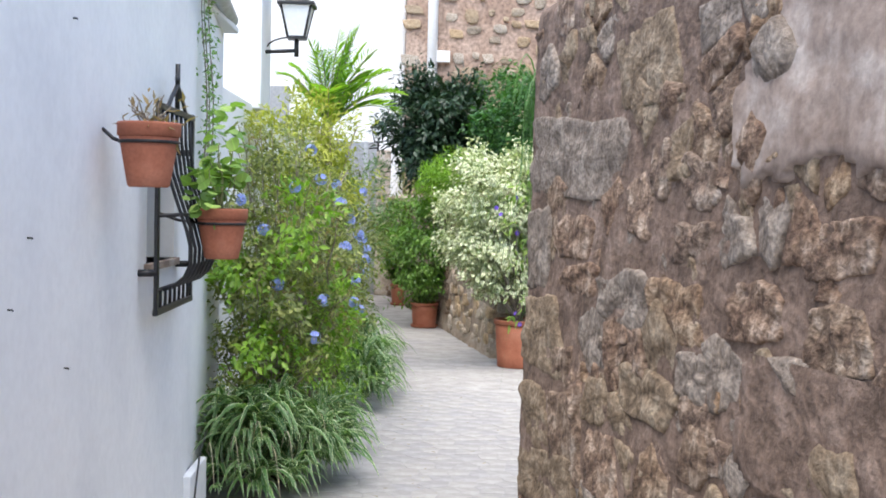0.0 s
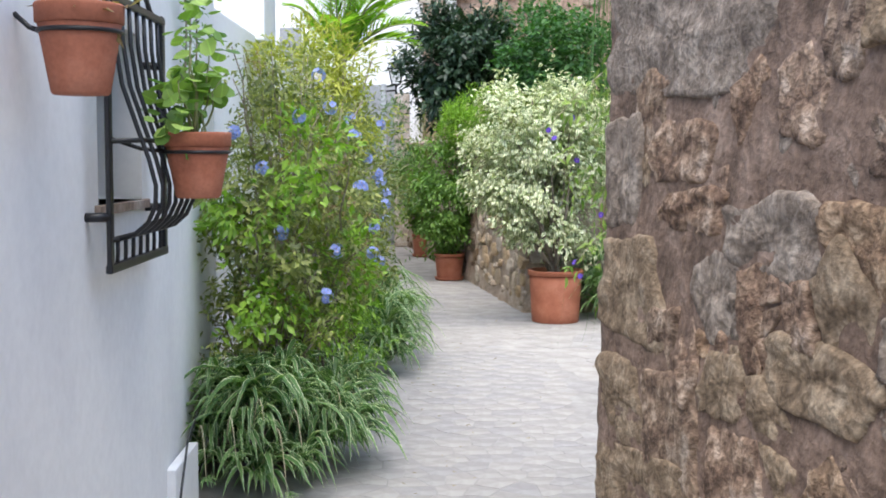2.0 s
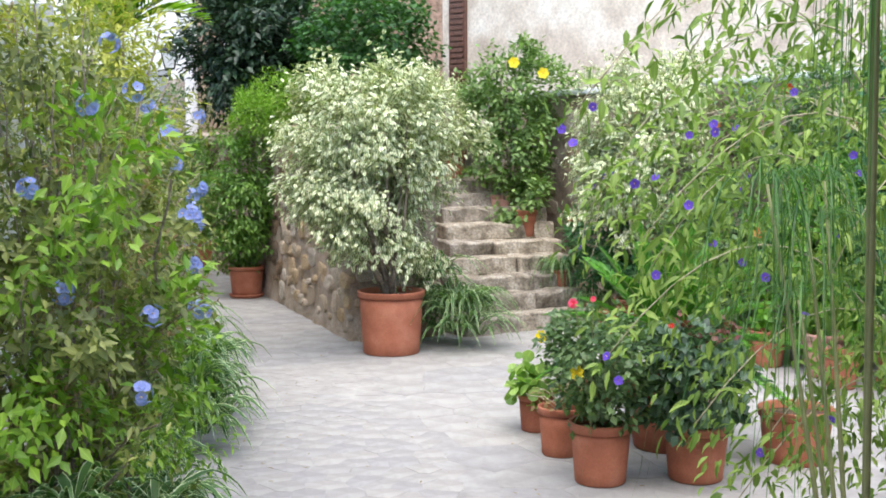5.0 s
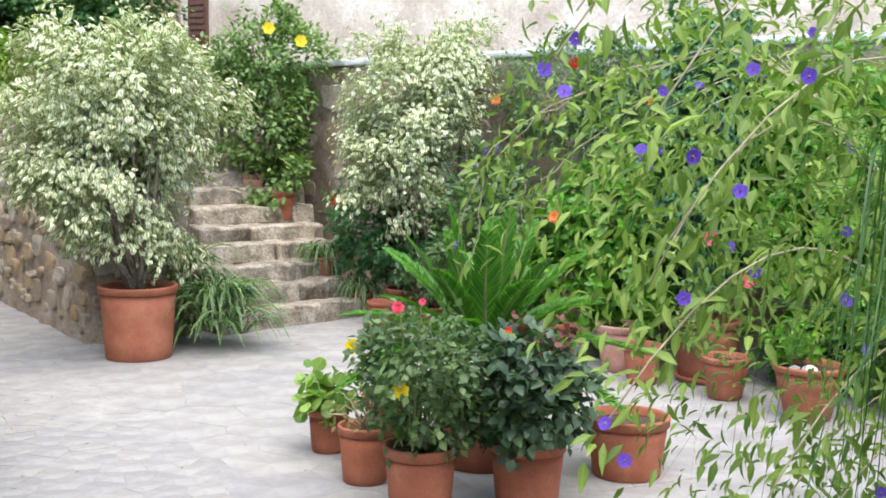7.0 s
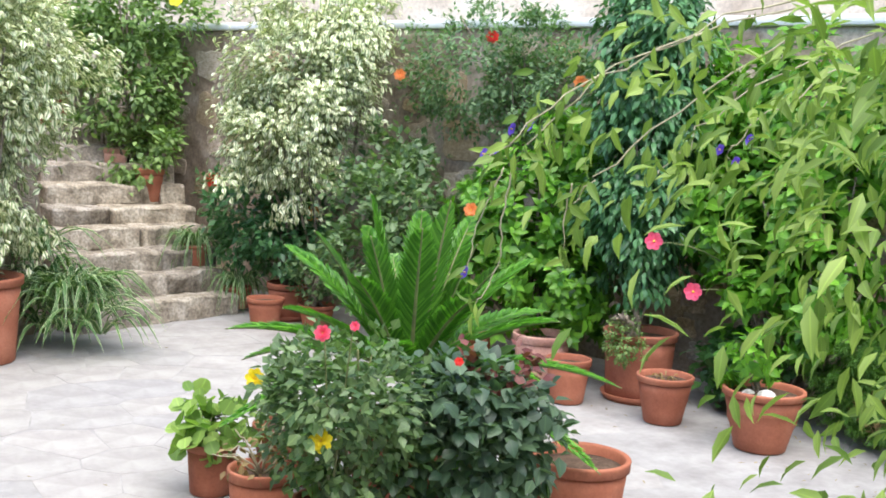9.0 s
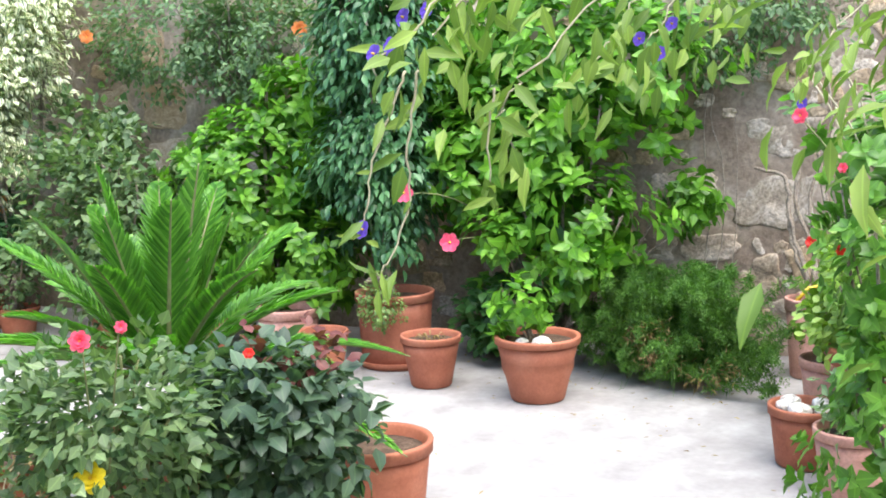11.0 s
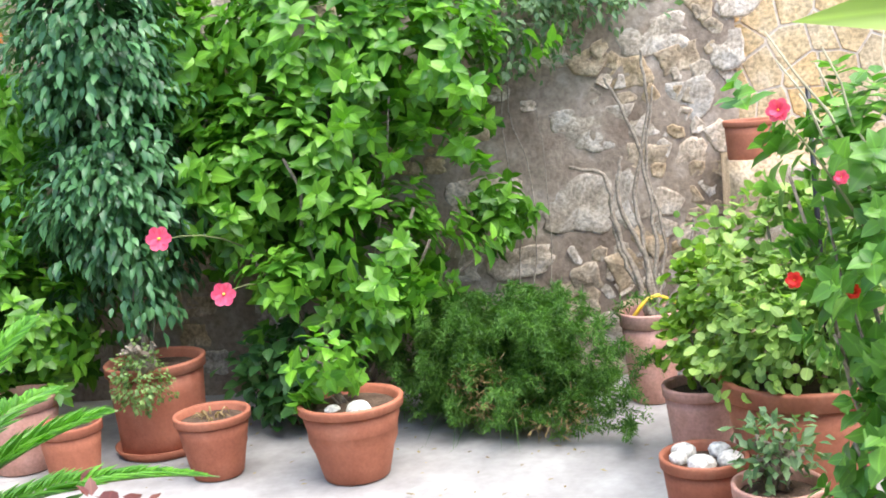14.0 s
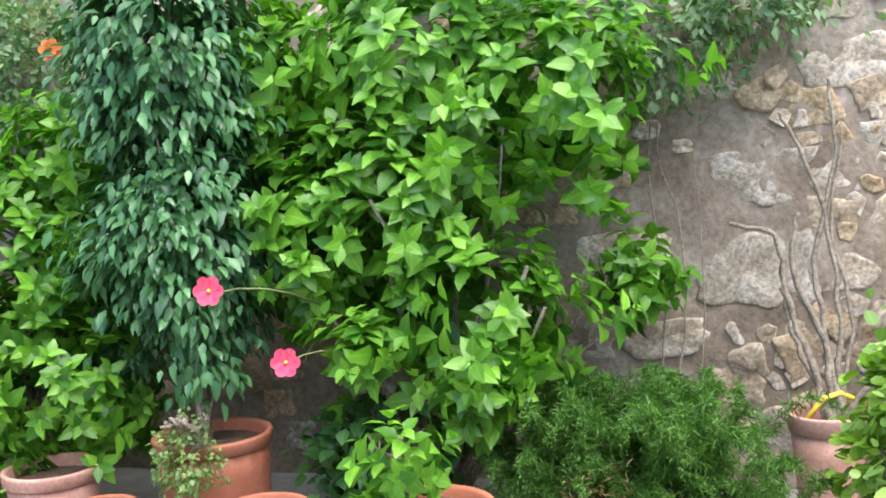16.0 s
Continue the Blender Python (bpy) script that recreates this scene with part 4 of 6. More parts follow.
def street_lamp(at, s, reach):
    e = thing("street_lamp", "black iron lantern with white glass on a wall bracket", "lamp", at=at)
    v, f = tube_np([(-reach, 0, -0.02), (-reach / 2, 0, -0.01), (0, 0, 0)], 0.022 * s, 8)
    link_mesh("bracket", v, f, M["iron"], e)
    p = [(-reach * math.cos(a) * 0.9, 0, 0.02 + reach * 0.35 * math.sin(a)) for a in np.linspace(0.1, 1.5, 9)]
    v, f = tube_np(p, 0.01 * s, 6)
    link_mesh("scroll", v, f, M["iron"], e)
    v, f = tube_np([(0, 0, -0.06), (0, 0, 0.14 * s)], 0.025 * s, 8)
    link_mesh("post", v, f, M["iron"], e)
    q = np.array([(0.09, 0.14), (0.16, 0.47)]) * s
    bm = bmesh.new()
    lo = [bm.verts.new((x * q[0, 0], y * q[0, 0], q[0, 1])) for x, y in ((-1, -1), (1, -1), (1, 1), (-1, 1))]
    hi = [bm.verts.new((x * q[1, 0], y * q[1, 0], q[1, 1])) for x, y in ((-1, -1), (1, -1), (1, 1), (-1, 1))]
    for k in range(4):
        bm.faces.new((lo[k], lo[(k + 1) % 4], hi[(k + 1) % 4], hi[k]))
    bm.faces.new(lo[::-1])
    part("glass", bm, M["pvc"], e, "milky white lantern glass")
    for k, (x, y) in enumerate(((-1, -1), (1, -1), (1, 1), (-1, 1))):
        v, f = tube_np([(x * q[0, 0], y * q[0, 0], q[0, 1]), (x * q[1, 0], y * q[1, 0], q[1, 1])], 0.014 * s, 6)
        link_mesh("corner_bar", v, f, M["iron"], e)
    part("cap", box_bm(-0.2 * s, -0.2 * s, 0.47 * s, 0.2 * s, 0.2 * s, 0.51 * s, 0.01), M["iron"], e)
    part("foot", box_bm(-0.1 * s, -0.1 * s, 0.12 * s, 0.1 * s, 0.1 * s, 0.15 * s, 0.005), M["iron"], e)
    v, f = lathe_np([(0.16 * s, 0.51 * s), (0.1 * s, 0.6 * s), (0.03 * s, 0.66 * s), (0.001, 0.7 * s)], 8)
    link_mesh("finial", v, f, M["iron"], e)
    return e


street_lamp((-1.02, 9.0, 3.1), 0.9, 0.32)
street_lamp((-0.5, 17.6, 2.6), 0.7, 0.2)
part("bracket_post", box_bm(-0.74, 17.5, 0.0, -0.66, 17.7, 2.7, 0.01), M["zinc"], tagged(thing("lamp_post", "slim grey post holding a small lantern", "post"), ""))

# ================================================================ ironwork and pots on the house wall
grille = thing("window_grille", "black wrought-iron belly grille over the house window", "grille")


def iron(name, pts, r, n=6):
    v, f = tube_np([on_house(*p) for p in pts], r, n)
    return link_mesh(name, v, f, M["iron"], grille)


def iron_box(name, u0, z0, d0, u1, z1, d1):
    bm = box_bm(u0, z0, d0, u1, z1, d1, 0.003, 1)
    bm.transform(HF)
    return part(name, bm, M["iron"], grille)


GU0, GU1, GZ0, GZ1 = 8.06, 8.80, 1.18, 1.99
iron_box("stile", GU0, GZ0, 0.055, GU0 + 0.035, GZ1, 0.07)
iron_box("stile", GU1 - 0.035, GZ0, 0.055, GU1, GZ1, 0.07)
iron_box("rail", GU0, GZ0 - 0.015, 0.052, GU1, GZ0 + 0.012, 0.072)
iron_box("rail", GU0, GZ1 - 0.03, 0.052, GU1, GZ1 - 0.005, 0.072)
for k_ in range(7):
    u = GU0 + 0.09 + k_ * (GU1 - GU0 - 0.18) / 6
    prof = [(1.97, 0.062), (1.85, 0.066), (1.72, 0.085), (1.6, 0.125), (1.5, 0.16), (1.42, 0.18), (1.36, 0.178), (1.31, 0.155), (1.275, 0.115), (1.26, 0.07)]
    iron("bar", [(u, z, d) for z, d in prof], 0.0075)
    iron("short_bar", [(u, 1.265, 0.064), (u, 1.22, 0.064), (u, 1.18, 0.062)], 0.007)
iron("rail", [(GU0 + 0.02, 1.262, 0.066), (8.43, 1.262, 0.066), (GU1 - 0.02, 1.262, 0.066)], 0.009)
iron("strap", [(GU0 + 0.02, 1.55, 0.062), (GU0 + 0.09, 1.555, 0.14), (8.43, 1.555, 0.15), (GU1 - 0.09, 1.555, 0.14), (GU1 - 0.02, 1.55, 0.062)], 0.008)
for u in (GU0, GU1 - 0.02):
    for z in (1.33, 1.82):
        iron("standoff", [(u - 0.015, z, -0.01), (u, z, 0.03), (u + 0.01, z, 0.062)], 0.014, 8)
for s in (-1, 1):
    iron("scroll", [(8.43 + s * (0.2 - 0.2 * t + 0.05 * t * math.sin(6 * t)), 1.98 + 0.14 * math.sin(1.6 * t) * t, 0.064) for t in np.linspace(0, 1, 10)], 0.009)
iron("spike", [(8.43, 1.98, 0.064), (8.43, 2.1, 0.064), (8.43, 2.17, 0.064)], 0.011)


def wall_pot(u, z, d, r, h, label):
    p = on_house(u, z, d)
    e = pot((p.x, p.y), r, h, label=label, group="pots hung on the house wall", z=p.z, rim=0.22, taper=0.66)
    ring = thing("pot_ring", "black iron hoop that holds a hanging pot", "bracket")
    c = [on_house(u + (r * 0.86 + 0.006) * math.cos(a), z + h * 0.7, d + (r * 0.86 + 0.006) * math.sin(a)) for a in np.linspace(0, 6.2832, 25)]
    v, f = tube_np(c, 0.006, 6)
    link_mesh("hoop", v, f, M["iron"], ring)
    v, f = tube_np([on_house(u, z + h * 0.7, d - r * 0.86), on_house(u, z + h * 0.75, d / 2 - r * 0.4), on_house(u, z + h * 0.9, 0.0)], 0.007, 6)
    link_mesh("arm", v, f, M["iron"], ring)
    return Vector((p.x, p.y, p.z + h))


P1 = wall_pot(7.5, 1.652, 0.155, 0.105, 0.213, "terracotta pot with a withered plant, hung on the white wall")
P2 = wall_pot(8.33, 1.378, 0.27, 0.105, 0.204, "terracotta pot with a leafy geranium, hung on the grille")

wither = thing("withered_plant", "withered rosette plant with dry leaves in a hanging pot", "plant", at=(0, 0, 0))
stems(wither, [(bend(P1 - Vector((0, 0, 0.05)), P1 + Vector((RNG.uniform(-0.09, 0.09), RNG.uniform(-0.09, 0.09), RNG.uniform(0.02, 0.1))), 0.02, 6, 0.006, RNG), 0.004) for _ in range(14)], M["bark"])
foliage(wither, crown(RNG, [((P1.x, P1.y, P1.z + 0.015), (0.09, 0.09, 0.05), 1)], 26, 2, 0.05, 0.014, -0.1, 0.6), M["dry"])

ger = thing("geranium", "leafy green geranium in a hanging pot", "plant")
stems(ger, [(bend(P2 - Vector((0, 0, 0.05)), P2 + Vector((RNG.uniform(-0.07, 0.07), RNG.uniform(-0.1, 0.1), RNG.uniform(0.08, 0.3))), 0.01, 6, 0.008, RNG), 0.005) for _ in range(9)], M["green stem"])
foliage(ger, crown(RNG, [((P2.x - 0.03, P2.y, P2.z + 0.09), (0.1, 0.13, 0.11), 0.6), ((P2.x, P2.y + 0.06, P2.z + 0.27), (0.06, 0.08, 0.16), 0.4)], 60, 2, 0.055, 0.055, 0.15, 0.6, "round"), M["geranium"])

# climber up the wall behind the grille
vine = thing("climber", "thin climbing vine with small leaves on the white wall", "plant")
lines = [(np.array([on_house(u0 + 0.06 * math.sin(3 * s + u0), 1.75 + 1.0 * s, 0.03 + 0.02 * math.sin(5 * s)) for s in np.linspace(0, 1, 14)]), 0.005) for u0 in (9.55, 9.7, 9.95)]
stems(vine, lines, M["bark"])
pv_ = np.concatenate([p for p, _ in lines])
pv_ = np.repeat(pv_, 10, 0) + RNG.normal(0, 0.05, (len(pv_) * 10, 3)) * np.array([0.4, 1, 1])
foliage(vine, leaves_np(pv_, RNG.normal(0, 1, pv_.shape) + np.array([0.5, 0, -0.4]), np.tile((1.0, 0, 0.4), (len(pv_), 1)), RNG.uniform(0.02, 0.045, len(pv_)), 0.022), M["ficus green"])

# ================================================================ flower bed along the house
bm_ = bmesh.new()
bmesh.ops.create_grid(bm_, x_segments=12, y_segments=40, size=1, matrix=Matrix.Translation((-0.86, 8.95, -0.005)) @ Matrix.Diagonal((0.4, 4.75, 1, 1)))
for v in bm_.verts:
    v.co.z += 0.03 * noise.noise(v.co * 3) + 0.02
tagged(part("flower_bed", bm_, M["bed soil"], None), "strip of dark earth along the house", "flower bed", "", "structure")


def spider_plant(at, n, length, width=0.016, rise=1.1, label="bushy spider plant with white-striped arching leaves", z=0.02, base_r=0.08, fall=0.55):
    e = thing("spider_plant", label, "plant", "spider plants", at=(0, 0, 0))
    foliage(e, ribbons_np(RNG, (at[0], at[1], z), n, length, width, rise, 0.8, base_r, 7, None, 0.2, fall), M["spider"], "leaf_tuft")
    return e


def spider_mound(centre, radii, count, length, width=0.02):
    """Many rosettes that hang over one another on a mound."""
    p, o = blob_points(RNG, (centre[0], centre[1], centre[2] + 0.04), radii, count * 4, 0.9, 0.1, 0.05)
    ok = p[:, 2] > 0.07
    for q, w in list(zip(p[ok], o[ok]))[:count]:
        e = thing("spider_plant", "bushy spider plant with white-striped arching leaves", "plant", "spider plants")
        a = math.atan2(w[1], w[0])
        foliage(e, ribbons_np(RNG, q - w * 0.07, 14, length * 1.1, width * 1.3, 1.2, 1.0, 0.03, 8, (a, 1.7 + 0.9 * abs(w[2])), 0.6, 0.12), M["spider"], "leaf_tuft")


spider_mound((-0.68, 4.05, 0.12), (0.3, 0.42, 0.44), 62, 0.25, 0.021)
spider_mound((-0.42, 4.3, 0.1), (0.24, 0.36, 0.36), 44, 0.24, 0.021)
spider_mound((-0.36, 5.4, 0.08), (0.2, 0.5, 0.28), 18, 0.24, 0.019)
spider_mound((-0.2, 7.2, 0.1), (0.24, 0.6, 0.4), 30, 0.27, 0.02)
spider_mound((-0.3, 8.5, 0.08), (0.2, 0.6, 0.36), 12, 0.34, 0.02)
# pale flower stalks with plantlets
tuft = thing("spider_plant_runners", "trailing spider plant runners with small plantlets", "plant")
for x, y, z in ((-0.3, 3.35, 0.12), (-0.5, 3.3, 0.3), (-0.12, 3.9, 0.35), (-0.25, 3.45, 0.3), (-0.62, 3.3, 0.2), (-0.08, 4.3, 0.25), (-0.4, 3.4, 0.42)):
    x -= 0.16
    stems(tuft, [(bend((x - 0.1, y + 0.35, 0.3), (x, y, z), 0.12, 7), 0.003)], M["pale stem"], "runner")
    foliage(tuft, ribbons_np(RNG, (x, y, z), 14, 0.09, 0.008, 0.6, 0.8, 0.01, 4), M["spider"], "plantlet")

plumb = thing("plumbago_bush", "tall straggly plumbago bush with pale blue flowers beside the house", "bush")
PB = [((-0.74, 4.5, 0.75), (0.36, 0.5, 0.42), 0.15), ((-0.64, 4.7, 1.2), (0.4, 0.6, 0.5), 0.24), ((-0.6, 5.7, 1.3), (0.38, 0.7, 0.55), 0.24), ((-0.5, 6.7, 1.0), (0.34, 0.7, 0.55), 0.17), ((-0.5, 7.5, 0.75), (0.3, 0.6, 0.45), 0.1), ((-0.74, 5.3, 1.85), (0.26, 0.5, 0.26), 0.06)]
# the dark olive leaves here and below carry painted shade between the clumps
foliage(plumb, crown(RNG, PB[2:], 1000, 6, 0.052, 0.022, 0.2, 0.8, lump=0.6, clump=16, tight=0.075), M["plumbago dark"])
foliage(plumb, crown(RNG, PB, 1050, 6, 0.056, 0.026, 0.1, 0.8, "small", 0.6, None, True, 0.6, 12, 0.07), M["plumbago"])
foliage(plumb, crown(RNG, PB[:2], 650, 6, 0.052, 0.024, 0.2, 0.8, lump=0.6, clump=16, tight=0.075), M["plumbago dark"])
foliage(plumb, crown(RNG, PB, 420, 4, 0.034, 0.01, 0.0, 1.0, lump=0.5, clump=10, tight=0.04), M["dry"], "withered_bloom", "withered brown flower heads")
foliage(plumb, crown(RNG, [((-0.78, 4.25, 1.3), (0.2, 0.22, 0.2), 0.3), ((-0.47, 4.3, 1.55), (0.16, 0.2, 0.16), 0.2), ((-0.68, 4.15, 0.85), (0.22, 0.2, 0.16), 0.25), ((-0.33, 4.6, 0.95), (0.15, 0.2, 0.2), 0.25)], 300, 5, 0.058, 0.028, 0.1, 0.8, clump=14, tight=0.06), M["lime"])
lines = []
for k_ in range(130):
    b = PB[RNG.integers(0, 6)]
    tip = np.asarray(b[0]) + unit(RNG.normal(size=3)) * np.asarray(b[1]) * RNG.uniform(0.8, 1.45)
    tip[2] = max(tip[2], 0.5)
    lines.append((bend((-0.68 + RNG.normal(0, 0.08), b[0][1] + RNG.normal(0, 0.2), 0.02), tip, 0.18, 9, 0.015, RNG), RNG.uniform(0.004, 0.009)))
stems(plumb, lines, M["bark"], "stem", 5)
spray_ = []
for p, r in lines:
    q = np.repeat(p[5:], 9, 0) + RNG.normal(0, 0.03, (len(p[5:]) * 9, 3))
    spray_.append(leaves_np(q, RNG.normal(0, 0.8, q.shape) + np.array([0.1, -0.2, 0.1]), RNG.normal(0, 0.4, q.shape) + np.array([0, 0, 1.0]), RNG.uniform(0.03, 0.06, len(q)), RNG.uniform(0.012, 0.022, len(q))))
foliage(plumb, join_leaves(spray_), M["plumbago"], "spray")


def flower_head(parent, at, n, size, spread, mat, rng):
    """A loose head of small blooms."""
    for _ in range(n):
        d = unit(rng.normal(size=3) + np.array([0.3, -0.6, 0.4]))
        flower(parent, np.asarray(at) + d * spread, d, size, mat, 5)


for at in ((-0.13, 4.3, 1.36), (-0.42, 4.3, 1.7), (-0.28, 4.1, 0.86), (-0.3, 4.6, 1.76), (-0.2, 4.9, 1.62), (-0.1, 5.2, 1.42), (-0.72, 4.2, 1.62), (-0.2, 6.0, 1.5), (-0.12, 6.2, 1.35), (-0.1, 6.5, 1.2), (-0.5, 4.2, 1.15), (-0.1, 4.8, 1.0), (-0.12, 7.0, 1.25), (-0.6, 4.3, 1.45), (-0.25, 4.35, 1.05), (-0.4, 5.0, 1.95), (-0.1, 5.5, 1.7), (-0.14, 7.2, 1.05), (-0.12, 5.4, 1.1), (-0.12, 6.0, 0.85), (-0.3, 5.9, 1.75)):
    flower_head(plumb, (at[0] - 0.09, at[1], at[2]), 8, 0.038, 0.03, M["blue petal"], RNG)

# light ferny growth low in the bed
fernlet = thing("low_fern", "low lime-green ferny plant in the bed", "plant")
foliage(fernlet, crown(RNG, [((-0.5, 4.5, 0.64), (0.26, 0.2, 0.13), 0.7), ((-0.25, 4.9, 0.55), (0.16, 0.25, 0.14), 0.3)], 260, 5, 0.035, 0.012, 0.3, 0.8), M["lime"])

# small shrubs further along the lane
for (x, y, z), r, mat, lab in (((-0.9, 8.6, 2.1), (0.5, 0.6, 0.55), "yellowing", "tall yellow-green cane shrub beside the lane"), ((-0.85, 10.0, 1.2), (0.5, 1.6, 0.9), "plumbago dark", "leafy shrub along the lane wall"),
                               ((-0.75, 14.2, 1.3), (0.5, 2.4, 1.0), "grey shrub", "greyish shrub along the lane wall")):
    e = thing("shrub", lab, "shrub")
    foliage(e, crown(RNG, [((x, y, z), r, 1)], 800, 5, 0.085, 0.022, 0.1, 0.8, lump=0.4, clump=12, tight=0.1), M[mat])
    stems(e, [(bend((x + RNG.normal(0, 0.05), y + RNG.normal(0, 0.2), 0), (x + RNG.normal(0, r[0] * 0.5), y + RNG.normal(0, r[1] * 0.5), z + r[2] * 0.5), 0.05, 6, 0.02, RNG), 0.014) for _ in range(8)], M["bark"])


# ================================================================ palms
def frond(parent, base, way, length, curl, leaflet, width, mat, pairs=34, name="frond", ahead=0.55):
    """A feather leaf: a rachis with leaflets on both sides."""
    way = unit(np.asarray(way, float))
    s = np.linspace(0, 1, pairs)
    flat = unit(np.array([way[0], way[1], 0.0001]))
    p = np.asarray(base) + way * (s * length)[:, None]
    p[:, 2] -= curl * length * s ** 2.2
    p += flat * (curl * 0.35 * length * s ** 2)[:, None]
    p[:, 2] = np.maximum(p[:, 2], 0.03)
    v, f = tube_np(p, np.linspace(0.012, 0.003, pairs) * (length ** 0.5), 5)
    rach = link_mesh(name, v, f, M["green stem"], parent)
    d = unit(np.gradient(p, axis=0))
    side = unit(np.cross(d, np.array([0, 0, 1.0])))
    up = np.cross(side, d)
    sets = []
    k = slice(3, pairs)
    for sg in (-1, 1):
        ln = leaflet * np.sin(np.clip(s[k] * 0.92 + 0.1, 0, 1) * np.pi) ** 0.6
        w = side[k] * sg * 0.85 + d[k] * ahead + up[k] * 0.3 + RNG.normal(0, 0.05, (pairs - 3, 3))
        sets.append(leaves_np(p[k], w, up[k], ln, width, "small"))
    foliage(rach, join_leaves(sets), M[mat], "feather")


cyc_pot = pot((2.2, 6.25), 0.24, 0.36, label="large terracotta pot holding a cycad", saucer=False)
cyc = thing("cycad", "sago cycad with stiff dark green feather fronds in a pot", "plant")
v_, f_ = lathe_np([(0.1, 0.3), (0.13, 0.36), (0.12, 0.46), (0.07, 0.53), (0.01, 0.55)], 14)
link_mesh("trunk", v_, f_, M["bark"], cyc)
for k_ in range(32):
    a = k_ * 2.39996
    tilt = radians(82 - 86 * (k_ / 32) ** 1.3)
    frond(cyc, (2.2 + 0.05 * math.cos(a), 6.25 + 0.05 * math.sin(a), 0.53), (math.cos(a) * math.cos(tilt), math.sin(a) * math.cos(tilt), math.sin(tilt)), 0.66 + 0.08 * math.sin(k_), 0.05 + 0.35 * (k_ / 32), 0.125, 0.021, "cycad", 56, ahead=1.15)

palm = thing("palm_tree", "young feather palm with bright arching fronds beside the lane", "tree")
v_, f_ = tube_np([(-0.84, 11.0, 0.0), (-0.86, 11.0, 1.3), (-0.86, 11.0, 2.55)], [0.09, 0.07, 0.06], 10)
link_mesh("trunk", v_, f_, M["bark"], palm)
for k_ in range(17):
    a = k_ * 2.39996
    t_ = radians(86 - 34 * (k_ / 17))
    frond(palm, (-0.86, 11.0, 2.45), (math.cos(a) * math.cos(t_) + 0.12, math.sin(a) * math.cos(t_), math.sin(t_)), 1.5 - 0.3 * k_ / 17, 0.15 + 0.45 * k_ / 17, 0.3, 0.0055, "palm", 30)

# ================================================================ terrace planting
def bush(name, label, base, blobs, clusters, per, length, width, mat, droop=0.2, spread=0.8, shape="small", n_stem=9, stem_r=0.016, gap=0.5, category="bush", bark="bark", group="", keep=None, star=False, lump=0.22, clump=0, tight=0.07):
    e = thing(name, label, category, group)
    foliage(e, crown(RNG, blobs, clusters, per, length, width, droop, spread, shape, gap, keep, star, lump, clump, tight), M[mat])
    ls = []
    for _ in range(n_stem):
        b = blobs[RNG.integers(0, len(blobs))]
        tip = np.asarray(b[0]) + unit(RNG.normal(size=3)) * np.asarray(b[1]) * 0.75
        tip[2] = max(tip[2], base[2] + 0.1)
        st = np.asarray(base, float) + np.array([RNG.normal(0, stem_r), RNG.normal(0, stem_r), 0])
        ls.append((bend(st, tip, 0.03, 8, 0.012, RNG), stem_r * RNG.uniform(0.6, 1.1)))
    stems(e, ls, M[bark])
    return e


bush("laurel_tree", "dense dark round laurel on the terrace", (0.5, 14.0, 1.7), [((0.5, 14.1, 2.75), (0.72, 0.7, 0.72), 1)], 1900, 6, 0.11, 0.05, "laurel", 0.25, category="tree", clump=10, tight=0.08)
bush("terrace_shrub", "light green feathery shrub on the terrace edge", (0.8, 13.0, 1.7), [((0.8, 13.0, 2.05), (0.5, 0.4, 0.3), 0.6), ((0.5, 12.8, 1.9), (0.3, 0.3, 0.25), 0.4)], 1300, 5, 0.06, 0.014, "lime", 0.3)
bush("ivy_mass", "mass of dark ivy over the terrace bank", (1.75, 13.2, 1.7), [((1.7, 13.3, 2.6), (0.75, 0.6, 0.75), 0.6), ((1.5, 14.5, 3.0), (0.8, 0.6, 0.6), 0.4)], 1900, 6, 0.07, 0.055, "ivy", 0.4)
bush("terrace_fill", "leafy undergrowth on the terrace", (1.2, 12.0, 1.7), [((1.15, 12.0, 1.95), (0.4, 0.9, 0.28), 0.6), ((0.3, 15.5, 2.0), (0.5, 1.2, 0.5), 0.4)], 900, 5, 0.06, 0.03, "plumbago dark", 0.3)

# ================================================================ pots by the bank wall
pot((1.26, 9.36), 0.262, 0.48, label="large terracotta tub under a variegated fig", taper=0.83, rim=0.1)
vf = bush("variegated_fig", "large cream-variegated weeping fig in a terracotta tub", (1.26, 9.36, 0.42), [((1.08, 9.36, 1.72), (0.6, 0.56, 0.46), 0.5), ((1.1, 9.34, 1.32), (0.58, 0.52, 0.42), 0.38), ((1.2, 9.3, 0.96), (0.36, 0.34, 0.26), 0.12)], 2000, 12, 0.06, 0.031, "variegated", 0.75, 0.7, "small", 18, 0.02, 0.75, lump=0.24, clump=13, tight=0.066)
for (x, y), r, h, lab in (((0.32, 13.0), 0.19, 0.33, "green weeping fig beside the bank wall"), ((-0.02, 16.4), 0.2, 0.34, "green weeping fig further up the lane")):
    pot((x, y), r, h, label="terracotta pot with saucer beside the lane", saucer=True, taper=0.8, rim=0.12)
    bush("weeping_fig", lab, (x, y, h - 0.05), [((x, y, h + 0.85), (0.42, 0.42, 0.55), 0.7), ((x, y, h + 0.4), (0.32, 0.32, 0.35), 0.3)], 1500, 5, 0.066, 0.03, "ficus green", 0.6, 0.6, n_stem=8, stem_r=0.014, clump=14, tight=0.06)

